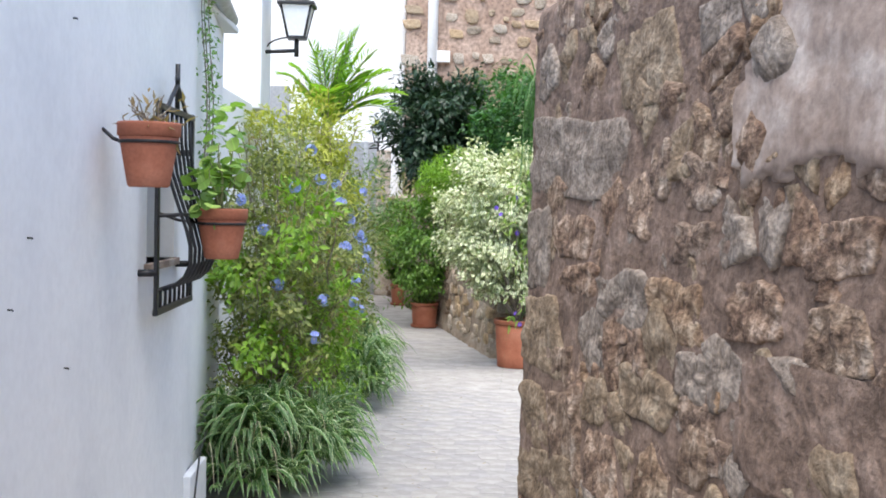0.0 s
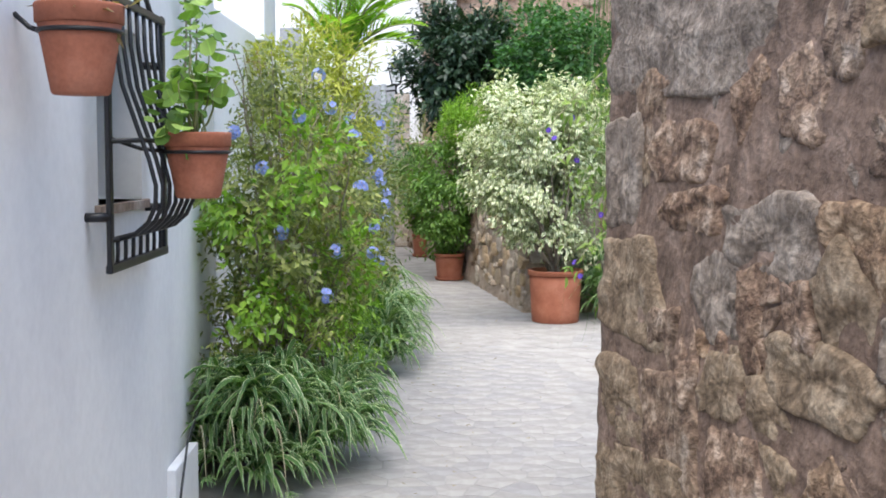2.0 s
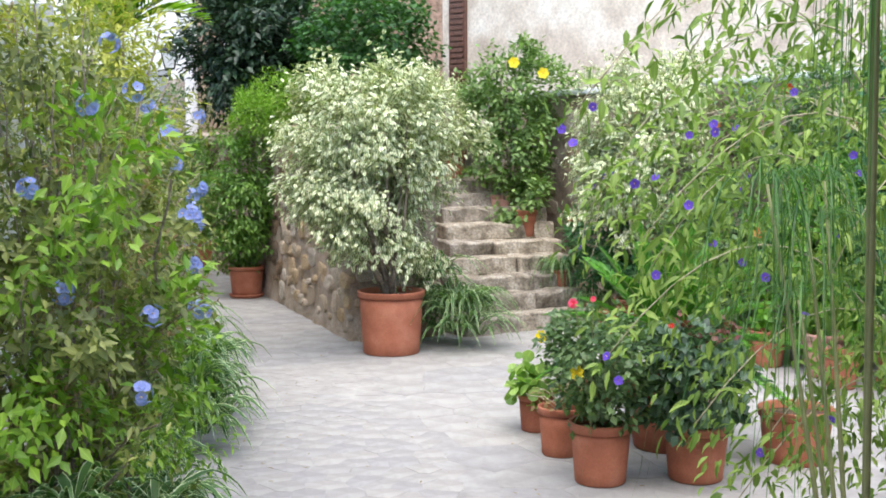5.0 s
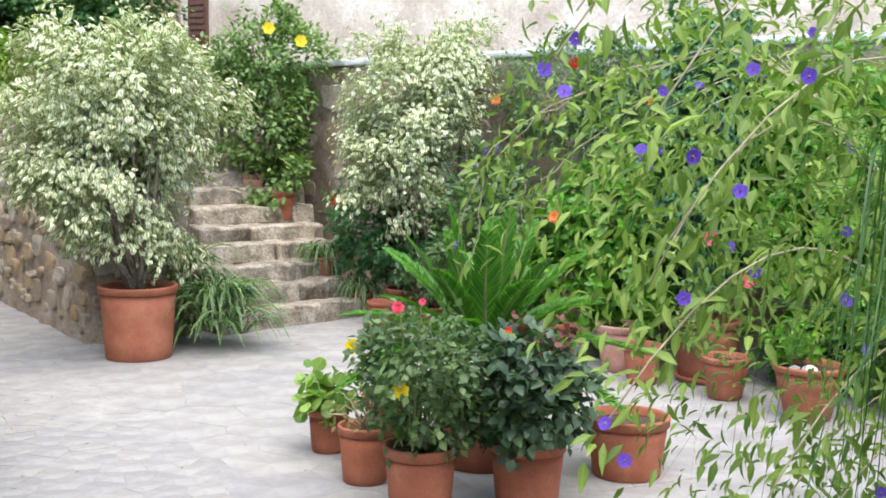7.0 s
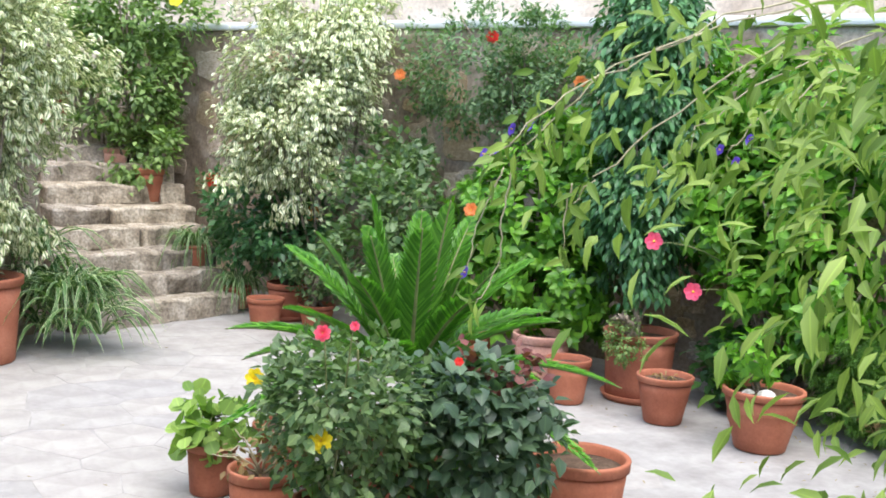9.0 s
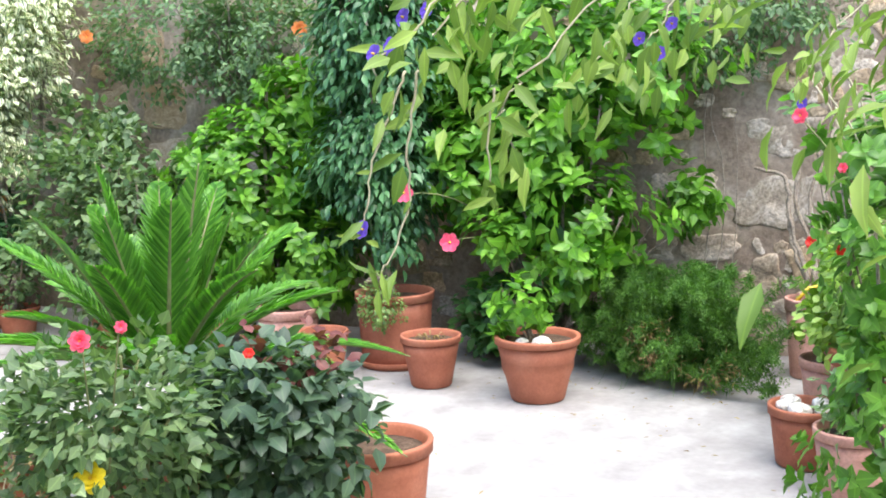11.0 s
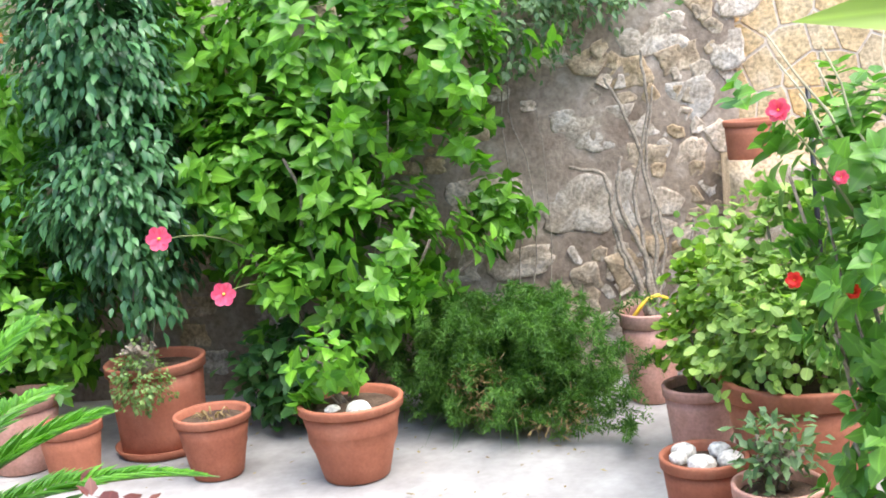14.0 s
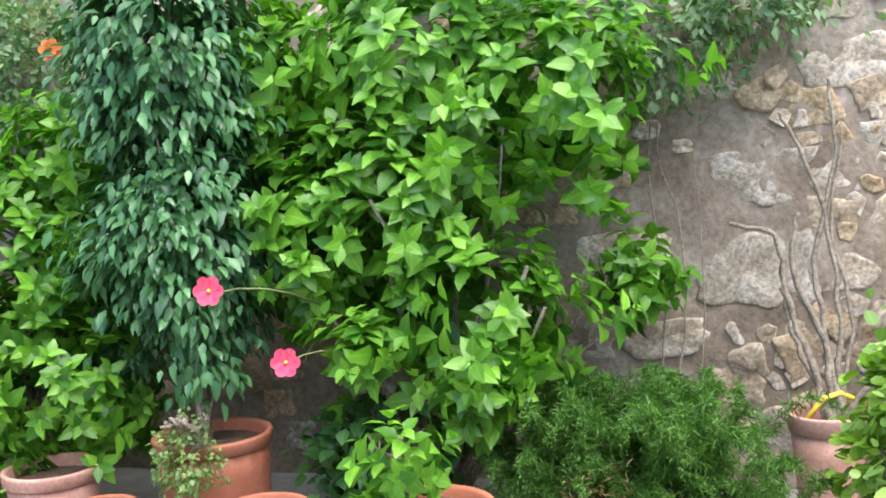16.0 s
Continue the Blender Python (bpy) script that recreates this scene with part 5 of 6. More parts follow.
# spider plants beside the tub and on the steps
spider_mound((1.84, 9.5, 0.08), (0.22, 0.28, 0.3), 24, 0.36)
spider_mound((1.68, 9.75, 0.2), (0.15, 0.18, 0.4), 8, 0.34)
for (x, y, z), r, h in (((3.1, 10.85, 0.276), 0.1, 0.16), ((3.28, 10.45, 0.02), 0.11, 0.16)):
    pot((x, y), r, h, label="small terracotta pot beside the steps", z=z)
    spider_plant((x, y), 90, 0.4, z=z + h, base_r=0.05, label="spider plant in a small pot beside the steps")
pot((3.22, 9.82), 0.13, 0.2, label="dark terracotta pot near the steps")
pot((3.5, 10.05), 0.16, 0.26, label="terracotta pot holding a red hibiscus", saucer=True)
pot((3.55, 9.7), 0.13, 0.16, label="low terracotta pot among leaves")
bush("small_rose", "small rose in a low pot", (3.55, 9.7, 0.14), [((3.55, 9.7, 0.38), (0.2, 0.2, 0.18), 1)], 160, 5, 0.04, 0.025, "rose", 0.2)
pot((3.0, 11.65), 0.12, 0.26, label="terracotta pot on the steps", z=0.69)
pot((2.85, 12.05), 0.1, 0.26, "pink clay", "slim bleached clay pot leaning on the steps", z=0.83)
pot((2.42, 12.75), 0.24, 0.3, label="broad terracotta pot at the top of the steps", z=1.242, taper=0.85)
bush("potted_fig", "variegated shrub at the top of the steps", (2.42, 12.75, 1.5), [((2.4, 12.8, 1.95), (0.35, 0.35, 0.4), 1)], 700, 5, 0.06, 0.026, "variegated", 0.5)
yh = bush("yellow_hibiscus", "tall hibiscus with yellow flowers above the steps", (3.0, 12.1, 0.8), [((3.05, 12.15, 2.1), (0.52, 0.42, 0.5), 0.55), ((3.0, 12.1, 1.55), (0.42, 0.4, 0.5), 0.3), ((3.0, 11.8, 1.1), (0.3, 0.3, 0.3), 0.15)], 1500, 5, 0.07, 0.04, "soft green", 0.3, clump=14, tight=0.06)
for at in ((2.9, 11.72, 2.4), (3.2, 11.72, 2.3)):
    flower(yh, at, (-0.3, -1, 0.1), 0.12, M["yellow petal"], 6)
rh = bush("red_hibiscus", "low hibiscus with red flowers beside the steps", (3.5, 10.05, 0.25), [((3.5, 10.6, 0.7), (0.4, 0.5, 0.4), 0.6), ((3.55, 10.1, 0.6), (0.3, 0.3, 0.3), 0.4)], 900, 5, 0.065, 0.04, "ficus dark", 0.3)
flower(rh, (3.25, 10.9, 0.92), (-0.4, -1, 0.1), 0.13, M["red petal"], 6)
flower(rh, (3.62, 9.95, 0.76), (-0.5, -1, 0.1), 0.12, M["orange petal"], 6)

# ================================================================ planting against the back wall
bush("cream_fig", "bright cream-variegated fig against the back wall", (3.75, 10.0, 0.0), [((3.5, 9.95, 1.75), (0.5, 0.5, 0.55), 0.55), ((3.4, 9.95, 1.3), (0.42, 0.42, 0.4), 0.3), ((3.75, 9.8, 2.05), (0.35, 0.35, 0.3), 0.15)], 1350, 12, 0.062, 0.031, "variegated", 0.75, 0.7, gap=0.75, lump=0.3, clump=13, tight=0.062)
bush("wall_shrub", "grey-green straggly shrub hanging over the back wall", (4.6, 8.8, 1.2), [((4.35, 9.1, 1.85), (0.32, 0.6, 0.42), 0.5), ((4.45, 8.5, 1.75), (0.28, 0.5, 0.4), 0.5)], 1500, 5, 0.045, 0.024, "grey shrub", 0.3, clump=14, tight=0.06)
rs = bush("climbing_rose", "climbing rose with greyish leaves", (3.9, 9.0, 0.1), [((3.85, 9.1, 0.95), (0.35, 0.5, 0.45), 0.5), ((3.65, 8.7, 0.7), (0.4, 0.4, 0.45), 0.5)], 1100, 5, 0.06, 0.042, "rose", 0.2, clump=12, tight=0.065)
lh = bush("lime_hibiscus", "bright green hibiscus against the back wall", (4.2, 8.1, 0.2), [((4.15, 8.2, 0.9), (0.42, 0.5, 0.45), 0.45), ((4.2, 7.9, 0.55), (0.4, 0.4, 0.35), 0.3), ((4.35, 7.95, 1.35), (0.28, 0.3, 0.25), 0.15), ((3.9, 8.3, 0.45), (0.35, 0.35, 0.35), 0.1)], 720, 9, 0.085, 0.048, "hibiscus", 0.15, 0.8, "full", star=True)
for at, c in (((3.6, 7.95, 0.98), "orange petal"), ((4.2, 7.8, 1.72), "orange petal"), ((3.95, 9.4, 1.75), "orange petal"), ((4.2, 8.7, 2.0), "red petal")):
    flower(lh, at, (-0.7, -0.7, 0.2), 0.09, M[c], 7, layers=2)
ls_ = [(bend((4.3, 7.85, 1.0), (4.2, 7.82, 1.7), 0.0, 5), 0.006)]
stems(lh, ls_, M["green stem"])

# standard weeping fig in the fluted pot
pot((4.33, 7.3), 0.207, 0.38, label="large fluted terracotta pot with saucer", saucer=True, ribs=18, taper=0.84, rim=0.12)
wf = bush("standard_fig", "tall dark glossy weeping fig on a bare stem", (4.3, 7.3, 0.36), [((4.38, 7.42, 1.7), (0.29, 0.32, 0.7), 0.6), ((4.36, 7.42, 1.05), (0.26, 0.29, 0.4), 0.4)], 2200, 6, 0.062, 0.029, "ficus dark", 0.9, 0.45, "full", 7, 0.012, clump=12, tight=0.05)
stems(wf, [(bend((4.3, 7.3, 0.36), (4.34, 7.36, 1.0), 0, 6, 0.008, RNG), 0.02)], M["bark"], "trunk", 8)
bush("succulent", "trailing succulent at the edge of a pot", (4.18, 7.2, 0.38), [((4.1, 7.18, 0.36), (0.1, 0.12, 0.12), 1)], 150, 5, 0.022, 0.016, "soft green", 0.4)

# main hibiscus over the wall
mh = bush("pink_hibiscus", "large leafy hibiscus with pink flowers on the back wall", (4.95, 6.75, 0.0),
          [((4.9, 6.85, 1.55), (0.42, 0.62, 0.5), 0.34), ((5.02, 6.4, 1.5), (0.34, 0.5, 0.36), 0.2), ((4.72, 6.95, 1.05), (0.36, 0.5, 0.42), 0.24), ((4.8, 6.5, 0.75), (0.3, 0.42, 0.32), 0.15), ((4.5, 6.75, 0.66), (0.14, 0.18, 0.14), 0.03), ((4.6, 6.35, 0.55), (0.13, 0.16, 0.12), 0.025), ((5.3, 6.15, 0.82), (0.1, 0.16, 0.14), 0.03), ((4.7, 7.3, 1.5), (0.3, 0.3, 0.5), 0.1)], 820, 9, 0.095, 0.056, "hibiscus", 0.3, 0.75, "full", 14, 0.014, star=True, lump=0.4)
for at in ((4.05, 6.95, 0.92), (4.22, 6.82, 0.675)):
    flower(mh, at, (-0.85, -0.5, 0.15), 0.1, M["pink petal"], 6)
stems(mh, [(bend((4.6, 6.9, 0.75), (4.06, 6.96, 0.91), 0.05, 6), 0.004), (bend((4.6, 6.8, 0.6), (4.23, 6.83, 0.67), 0.04, 6), 0.004)], M["green stem"])

pot((4.11, 6.86), 0.147, 0.245, label="terracotta pot with dry stubble", taper=0.66, rim=0.14)
dry1 = thing("dry_stubble", "dry cut stems in a pot", "plant")
foliage(dry1, ribbons_np(RNG, (4.11, 6.86, 0.222), 26, 0.1, 0.008, 0.9, 0.5, 0.05, 4), M["dry"], "leaf_tuft")
pot((4.22, 6.31), 0.197, 0.292, label="orange terracotta bowl pot with a young hibiscus and a white stone", taper=0.62, rim=0.12)
yh2 = bush("young_hibiscus", "young hibiscus with broad leaves in a pot", (4.22, 6.33, 0.265), [((4.18, 6.38, 0.43), (0.15, 0.17, 0.12), 1)], 16, 8, 0.085, 0.055, "hibiscus", 0.2, 0.8, "full", 5, 0.008, star=True)


def pebble(at, r, parent_label="white pebble lying on the soil of a pot"):
    bm = bmesh.new()
    bmesh.ops.create_icosphere(bm, subdivisions=2, radius=r)
    for v in bm.verts:
        v.co *= 1 + 0.25 * noise.noise(v.co * 18 + Vector(at) * 5)
        v.co.z *= 0.7
    bm.transform(Matrix.Translation(at))
    return tagged(part("pebble", bm, M["pebble"], None), parent_label, "stone", "pebbles in pots")


pebble((4.15, 6.23, 0.275), 0.045)
pebble((4.15, 6.34, 0.26), 0.035)
pot((3.9, 7.38), 0.125, 0.24, label="dark terracotta pot with dry soil")
pot((4.0, 7.75), 0.17, 0.3, "pink clay", "bleached clay pot under the hibiscus")
pot((3.8, 8.2), 0.15, 0.26, label="terracotta pot under the hibiscus")
pot((3.62, 8.75), 0.15, 0.26, label="terracotta pot under the rose")

# low leaves at the wall foot and the feathery asparagus fern
bush("ivy_tuft", "dark ivy tuft at the foot of the wall", (4.75, 6.9, 0.0), [((4.7, 6.85, 0.25), (0.18, 0.3, 0.18), 1)], 120, 5, 0.07, 0.055, "ivy", 0.3, shape="full")
fern = thing("asparagus_fern", "bushy feathery asparagus fern against the wall", "plant")
plumes_ = []
for k_ in range(250):
    b_ = np.array((4.86 + RNG.normal(0, 0.07), 6.0 + RNG.normal(0, 0.2), 0.02))
    a_ = RNG.uniform(0, 6.283)
    reach, rise_ = RNG.uniform(0.12, 0.46), RNG.uniform(0.06, 0.6)
    t_ = np.linspace(0.12, 1, 26)
    p_ = b_ + np.stack([math.cos(a_) * reach * 0.8 * t_, math.sin(a_) * reach * t_, rise_ * (2.1 * t_ - 1.35 * t_ ** 2.3)], 1)
    p_[:, 2] = np.maximum(p_[:, 2], 0.02)
    q_ = np.repeat(p_, 11, 0) + RNG.normal(0, 0.008, (26 * 11, 3))
    w_ = RNG.normal(0, 1, q_.shape) + np.array([math.cos(a_), math.sin(a_), -0.1]) * 0.5
    l_ = 0.05 * np.repeat(np.sin(np.clip(t_, 0.1, 0.95) * np.pi) ** 0.6, 11) * RNG.uniform(0.5, 1.1, len(q_))
    plumes_.append(leaves_np(q_, w_, RNG.normal(0, 0.5, q_.shape) + np.array([0, 0, 1.0]), l_, 0.0045))
foliage(fern, join_leaves(plumes_), M["fern"], "feathery_growth")
foliage(fern, ribbons_np(RNG, (4.86, 5.97, 0.02), 30, 0.5, 0.004, 1.4, 0.6, 0.2), M["fern"], "stalk_tuft")
foliage(fern, crown(RNG, [((4.66, 6.0, 0.22), (0.08, 0.08, 0.1), 0.6), ((4.72, 5.75, 0.12), (0.1, 0.2, 0.08), 0.4)], 60, 8, 0.04, 0.005, 0.4, 1.0), M["dry"], "dry_growth", "dry brown stalks")
# bare creeper stems on the wall and a shrub over its top
creeper = thing("bare_creeper", "bare grey creeper stems against the wall", "plant")
ALONG = Vector((-0.31, 0.951, 0))
cl_ = []
for thick_, rows_ in ((0.015, ((0, 0), (0.1, 0.19), (0.19, 0.365), (0.2, 0.5), (0.225, 0.62), (0.365, 0.645))),
                      (0.014, ((0, 0), (0.065, 0.24), (0.15, 0.41), (0.18, 0.56), (0.15, 0.67))),
                      (0.011, ((-0.02, 0), (0.03, 0.3), (0.04, 0.56), (0.13, 0.88), (0.2, 1.0))),
                      (0.012, ((-0.03, 0), (0.085, 0.36), (0.11, 0.54), (0.02, 0.82), (0.04, 1.1))),
                      (0.013, ((0.01, 0), (0.13, 0.21), (0.19, 0.32), (0.2, 0.45))),
                      (0.012, ((-0.03, 0), (-0.11, 0.2), (-0.13, 0.4))),
                      (0.009, ((-0.02, 0), (-0.02, 0.35), (0.06, 0.6), (0.0, 0.95))),
                      (0.004, ((0.6, -0.1), (0.59, 0.3), (0.6, 0.62), (0.69, 0.84), (0.66, 1.2))),
                      (0.004, ((0.64, -0.1), (0.66, 0.4), (0.72, 0.8), (0.7, 1.2))),
                      (0.003, ((0.5, 0.0), (0.52, 0.5), (0.56, 0.9)))):
    p = np.array([Vector((5.29, 5.48, 0.34)) + ALONG * (l_ - 0.06 * min(1, max(0, z_) * 4)) + Vector((0.19 * max(0, z_) + (0.2 if l_ > 0.45 else 0), 0.06 * max(0, z_), z_)) for l_, z_ in rows_])
    for _ in range(2):
        p = np.concatenate([p[:1], np.stack([0.75 * p[:-1] + 0.25 * p[1:], 0.25 * p[:-1] + 0.75 * p[1:]], 1).reshape(-1, 3), p[-1:]])
    p[1:-1] += RNG.normal(0, 0.004, p[1:-1].shape)
    cl_.append((p, thick_))
stems(creeper, cl_, M["bark"])
bush("hanging_shrub", "small-leaved shrub hanging from the wall top", tuple(BF @ Vector((BL - 0.7, 1.9, -0.05))), [(tuple(BF @ Vector((BL - 1.0, 1.72, 0.1))), (0.2, 0.36, 0.3), 0.6), (tuple(BF @ Vector((BL - 0.62, 1.78, 0.1))), (0.2, 0.25, 0.16), 0.4)], 700, 5, 0.045, 0.024, "grey shrub", 0.4, clump=14, tight=0.055)

# ================================================================ pots by the ledge
pot((5.3, 5.5), 0.125, 0.38, "pink clay", "tall bleached clay pot with a bare creeper stump", taper=0.75)
hose = thing("hose_piece", "short length of yellow hose in a pot", "hose")
v_, f_ = tube_np([(5.22, 5.54, 0.37), (5.26, 5.5, 0.43), (5.31, 5.46, 0.44), (5.36, 5.4, 0.4)], 0.009, 8)
link_mesh("tube", v_, f_, M["yellow hose"], hose)
pot((4.72, 5.15), 0.138, 0.25, "pink clay", "bleached pink clay pot with a yellowing geranium", taper=0.76)
bush("yellow_geranium", "yellowing leggy geranium in a pink pot", (4.72, 5.15, 0.2), [((4.72, 5.15, 0.4), (0.13, 0.13, 0.12), 0.5), ((4.74, 5.1, 0.6), (0.13, 0.13, 0.14), 0.5)], 190, 4, 0.042, 0.04, "lime", 0.2, 0.7, "round", 9, 0.007)
pot((4.07, 4.98), 0.135, 0.225, label="terracotta pot filled with white pebbles", taper=0.76)
for x, y, r in ((4.0, 4.97, 0.045), (4.06, 4.9, 0.04), (4.1, 5.05, 0.04), (4.14, 4.95, 0.035), (4.04, 5.05, 0.03)):
    pebble((x, y, 0.215), r)
pot((3.86, 4.72), 0.13, 0.235, "pink clay", "fluted pink clay pot with a small plant", ribs=22, taper=0.74)
bush("small_plant", "small straggly plant in a fluted pot", (3.86, 4.72, 0.22), [((3.86, 4.72, 0.33), (0.1, 0.1, 0.1), 1)], 60, 5, 0.04, 0.025, "grey shrub", 0.2)
pot((4.28, 4.72), 0.25, 0.43, label="very large terracotta bowl pot under a red-flowered shrub", taper=0.68, rim=0.14)
bg = bush("potted_geranium", "leafy light green geranium with red flowers", (4.28, 4.72, 0.4), [((4.32, 4.7, 0.64), (0.27, 0.28, 0.2), 0.6), ((4.45, 4.74, 0.76), (0.26, 0.24, 0.2), 0.4)], 700, 5, 0.036, 0.031, "geranium", 0.2, 0.7, "round", 9, 0.01, clump=14, tight=0.06)
rb = bush("red_shrub", "broad-leaved shrub with pink and red blooms near the ledge", (3.15, 4.25, 0.0), [((3.08, 4.26, 0.5), (0.26, 0.26, 0.36), 0.42), ((3.12, 4.28, 0.92), (0.28, 0.24, 0.26), 0.36), ((3.2, 4.36, 1.2), (0.26, 0.24, 0.18), 0.22)], 250, 9, 0.06, 0.044, "broad", 0.15, 0.8, "full", 16, 0.009, star=True, lump=0.35)
for at, c_, s in (((2.92, 4.5, 1.31), "pink petal", 0.048), ((3.0, 4.5, 0.98), "red petal", 0.036), ((2.9, 4.38, 0.98), "red petal", 0.03), ((2.95, 4.4, 1.18), "pink petal", 0.03)):
    flower(rb, at, (-0.9, 0.1, 0.3), s, M[c_], 6, layers=3 if s > 0.05 else 2)
stems(rb, [(bend((3.1, 4.35, 1.0), (2.93, 4.5, 1.3), 0.02, 6), 0.004)], M["green stem"])
stems(rb, [(bend((3.12, 4.3, 1.0), (3.15 + RNG.uniform(-0.2, 0.3), 4.3 + RNG.uniform(-0.1, 0.3), 1.28 + RNG.uniform(0, 0.22)), 0.02, 6, 0.01, RNG), 0.004) for _ in range(9)], M["pale stem"], "twig")
stake = thing("plant_stake", "thin black stake standing in a large pot", "stake")
v_, f_ = tube_np([(4.2, 4.62, 0.36), (4.16, 4.63, 0.8), (4.12, 4.64, 1.3)], 0.008, 8)
link_mesh("rod", v_, f_, M["iron"], stake)
pot((5.5, 5.1), 0.1, 0.16, label="small terracotta pot standing on the ledge", z=0.965, taper=0.85)

# ================================================================ pots in the middle
pot((1.63, 6.74), 0.1, 0.205, label="small dark terracotta pot with a round-leaved plant", taper=0.8)
bush("round_leaf_plant", "round-leaved green plant in a small pot", (1.63, 6.74, 0.19), [((1.63, 6.72, 0.28), (0.13, 0.12, 0.07), 1)], 44, 4, 0.058, 0.06, "geranium", 0.0, 0.5, "round", 5, 0.005)
pot((1.61, 6.23), 0.12, 0.25, label="terracotta pot with dry twigs", taper=0.8)
tw_ = thing("dry_twigs", "dry pale twigs in a pot", "plant")
stems(tw_, [(bend((1.61, 6.23, 0.22), (1.61 + RNG.uniform(-0.2, 0.2), 6.23 + RNG.uniform(-0.15, 0.15), RNG.uniform(0.28, 0.42)), 0.03, 5, 0.01, RNG), 0.004) for _ in range(9)], M["pale stem"], "twig")
foliage(tw_, crown(RNG, [((1.61, 6.23, 0.3), (0.12, 0.12, 0.06), 1)], 40, 3, 0.04, 0.02, 0.2), M["dry"])
pot((1.64, 5.72), 0.15, 0.29, label="large terracotta pot with a yellow rose", taper=0.8)
yr = bush("yellow_rose", "bushy rose with yellow blooms in a pot", (1.64, 5.72, 0.27), [((1.64, 5.68, 0.48), (0.25, 0.25, 0.2), 0.5), ((1.55, 5.55, 0.68), (0.22, 0.24, 0.17), 0.5)], 560, 5, 0.042, 0.03, "rose", 0.2, 0.8, n_stem=16, stem_r=0.008, bark="green stem")
flower(yr, (1.42, 5.42, 0.585), (-0.7, -0.7, 0.2), 0.075, M["yellow petal"], 7, layers=3)
flower(yr, (1.35, 5.72, 0.7), (-0.7, -0.7, 0.2), 0.065, M["yellow petal"], 7, layers=3)
flower(yr, (1.38, 5.36, 0.9), (-0.6, -0.7, 0.3), 0.05, M["pink petal"], 7, layers=3)
flower(yr, (1.46, 5.33, 0.92), (-0.6, -0.7, 0.3), 0.03, M["pink petal"], 7, layers=2)
stems(yr, [(bend((1.55, 5.6, 0.3), (1.39, 5.37, 0.89), 0.02, 7), 0.004), (bend((1.55, 5.6, 0.3), (1.46, 5.34, 0.91), 0.02, 7), 0.004)], M["green stem"])
pot((2.1, 5.67), 0.16, 0.27, label="terracotta pot with a dark-leaved rose", taper=0.8)
dr = bush("dark_rose", "dark bluish-leaved rose with reddish young shoots", (2.1, 5.67, 0.26), [((2.04, 5.6, 0.48), (0.27, 0.27, 0.2), 0.6), ((2.0, 5.5, 0.63), (0.2, 0.2, 0.12), 0.4)], 380, 5, 0.058, 0.042, "rose dark", 0.3, 0.8, "full", 14, 0.008, bark="green stem")
foliage(dr, crown(RNG, [((2.05, 5.5, 0.74), (0.18, 0.18, 0.04), 1)], 14, 5, 0.045, 0.03, 0.2, 0.8, "full"), M["rose red"], "young_leaves", "dark red young leaves")
flower(dr, (1.85, 5.4, 0.78), (-0.5, -0.7, 0.4), 0.03, M["red petal"], 6, layers=2)
pot((2.72, 5.85), 0.19, 0.27, label="broad terracotta pot with bare soil", taper=0.8, rim=0.16)
pot((1.95, 6.75), 0.14, 0.24, label="dark terracotta pot behind the cycad")

# small things on the house wall and on the ground
for u, z in ((6.2, 1.05), (6.6, 1.32), (6.75, 1.5), (7.1, 1.1), (6.4, 0.9), (7.15, 2.15)):
    p_ = on_house(u, z, 0.0)
    v_, f_ = tube_np([p_, on_house(u, z, 0.012), on_house(u, z - 0.004, 0.014)], 0.003, 6)
    tagged(link_mesh("nail", v_, f_, M["iron"]), "rusty dark nail in the whitewashed wall", "nail", "nails in the wall")
panel = thing("board", "white board leaning on the wall behind the spider plants", "board")
bm_ = box_bm(9.1, 0.0, -0.02, 9.55, 0.3, 0.02, 0.006)
bm_.transform(HF)
part("sheet", bm_, M["whitewash"], panel)
cable = thing("cable", "black cable along the foot of the white wall", "cable")
v_, f_ = tube_np([on_house(8.9, 0.02, 0.06), on_house(9.05, 0.2, 0.056), on_house(9.3, 0.36, 0.056), on_house(9.7, 0.4, 0.056)], 0.005, 6)
link_mesh("wire", v_, f_, M["iron"], cable)
litter = thing("fallen_leaves", "scattered fallen leaves and twigs on the paving", "leaves", "", "stuff")
n_ = 260
pl_ = np.stack([np.concatenate([RNG.uniform(-0.1, 0.35, 60), RNG.uniform(3.9, 4.9, 120), RNG.uniform(0.2, 4.5, 80)]), np.concatenate([RNG.uniform(3.6, 8, 60), RNG.uniform(5.2, 7.6, 120), RNG.uniform(4.5, 9.5, 80)]), np.full(n_, 0.012)], 1)
foliage(litter, leaves_np(pl_, RNG.normal(0, 1, (n_, 3)) * np.array([1, 1, 0.1]), np.tile((0.1, 0.1, 1.0), (n_, 1)), RNG.uniform(0.012, 0.035, n_), RNG.uniform(0.006, 0.014, n_)), M["dry"])

# ================================================================ shrubs hanging over the walk
WALKWAY = np.array([(-0.3, 1.0), (-0.24, 1.7), (-0.08, 2.3), (0.02, 3.1), (0.2, 3.75), (0.55, 4.05), (1.1, 4.2), (1.8, 4.45)])


def off_walkway(p, clear=0.2):
    d = np.full(len(p), 9.0)
    for a, b in zip(WALKWAY[:-1], WALKWAY[1:]):
        t = np.clip(((p[:, :2] - a) @ (b - a)) / ((b - a) @ (b - a)), 0, 1)
        d = np.minimum(d, np.linalg.norm(p[:, :2] - (a + t[:, None] * (b - a)), axis=1))
    return (d > clear) | (p[:, 2] < 0.9)


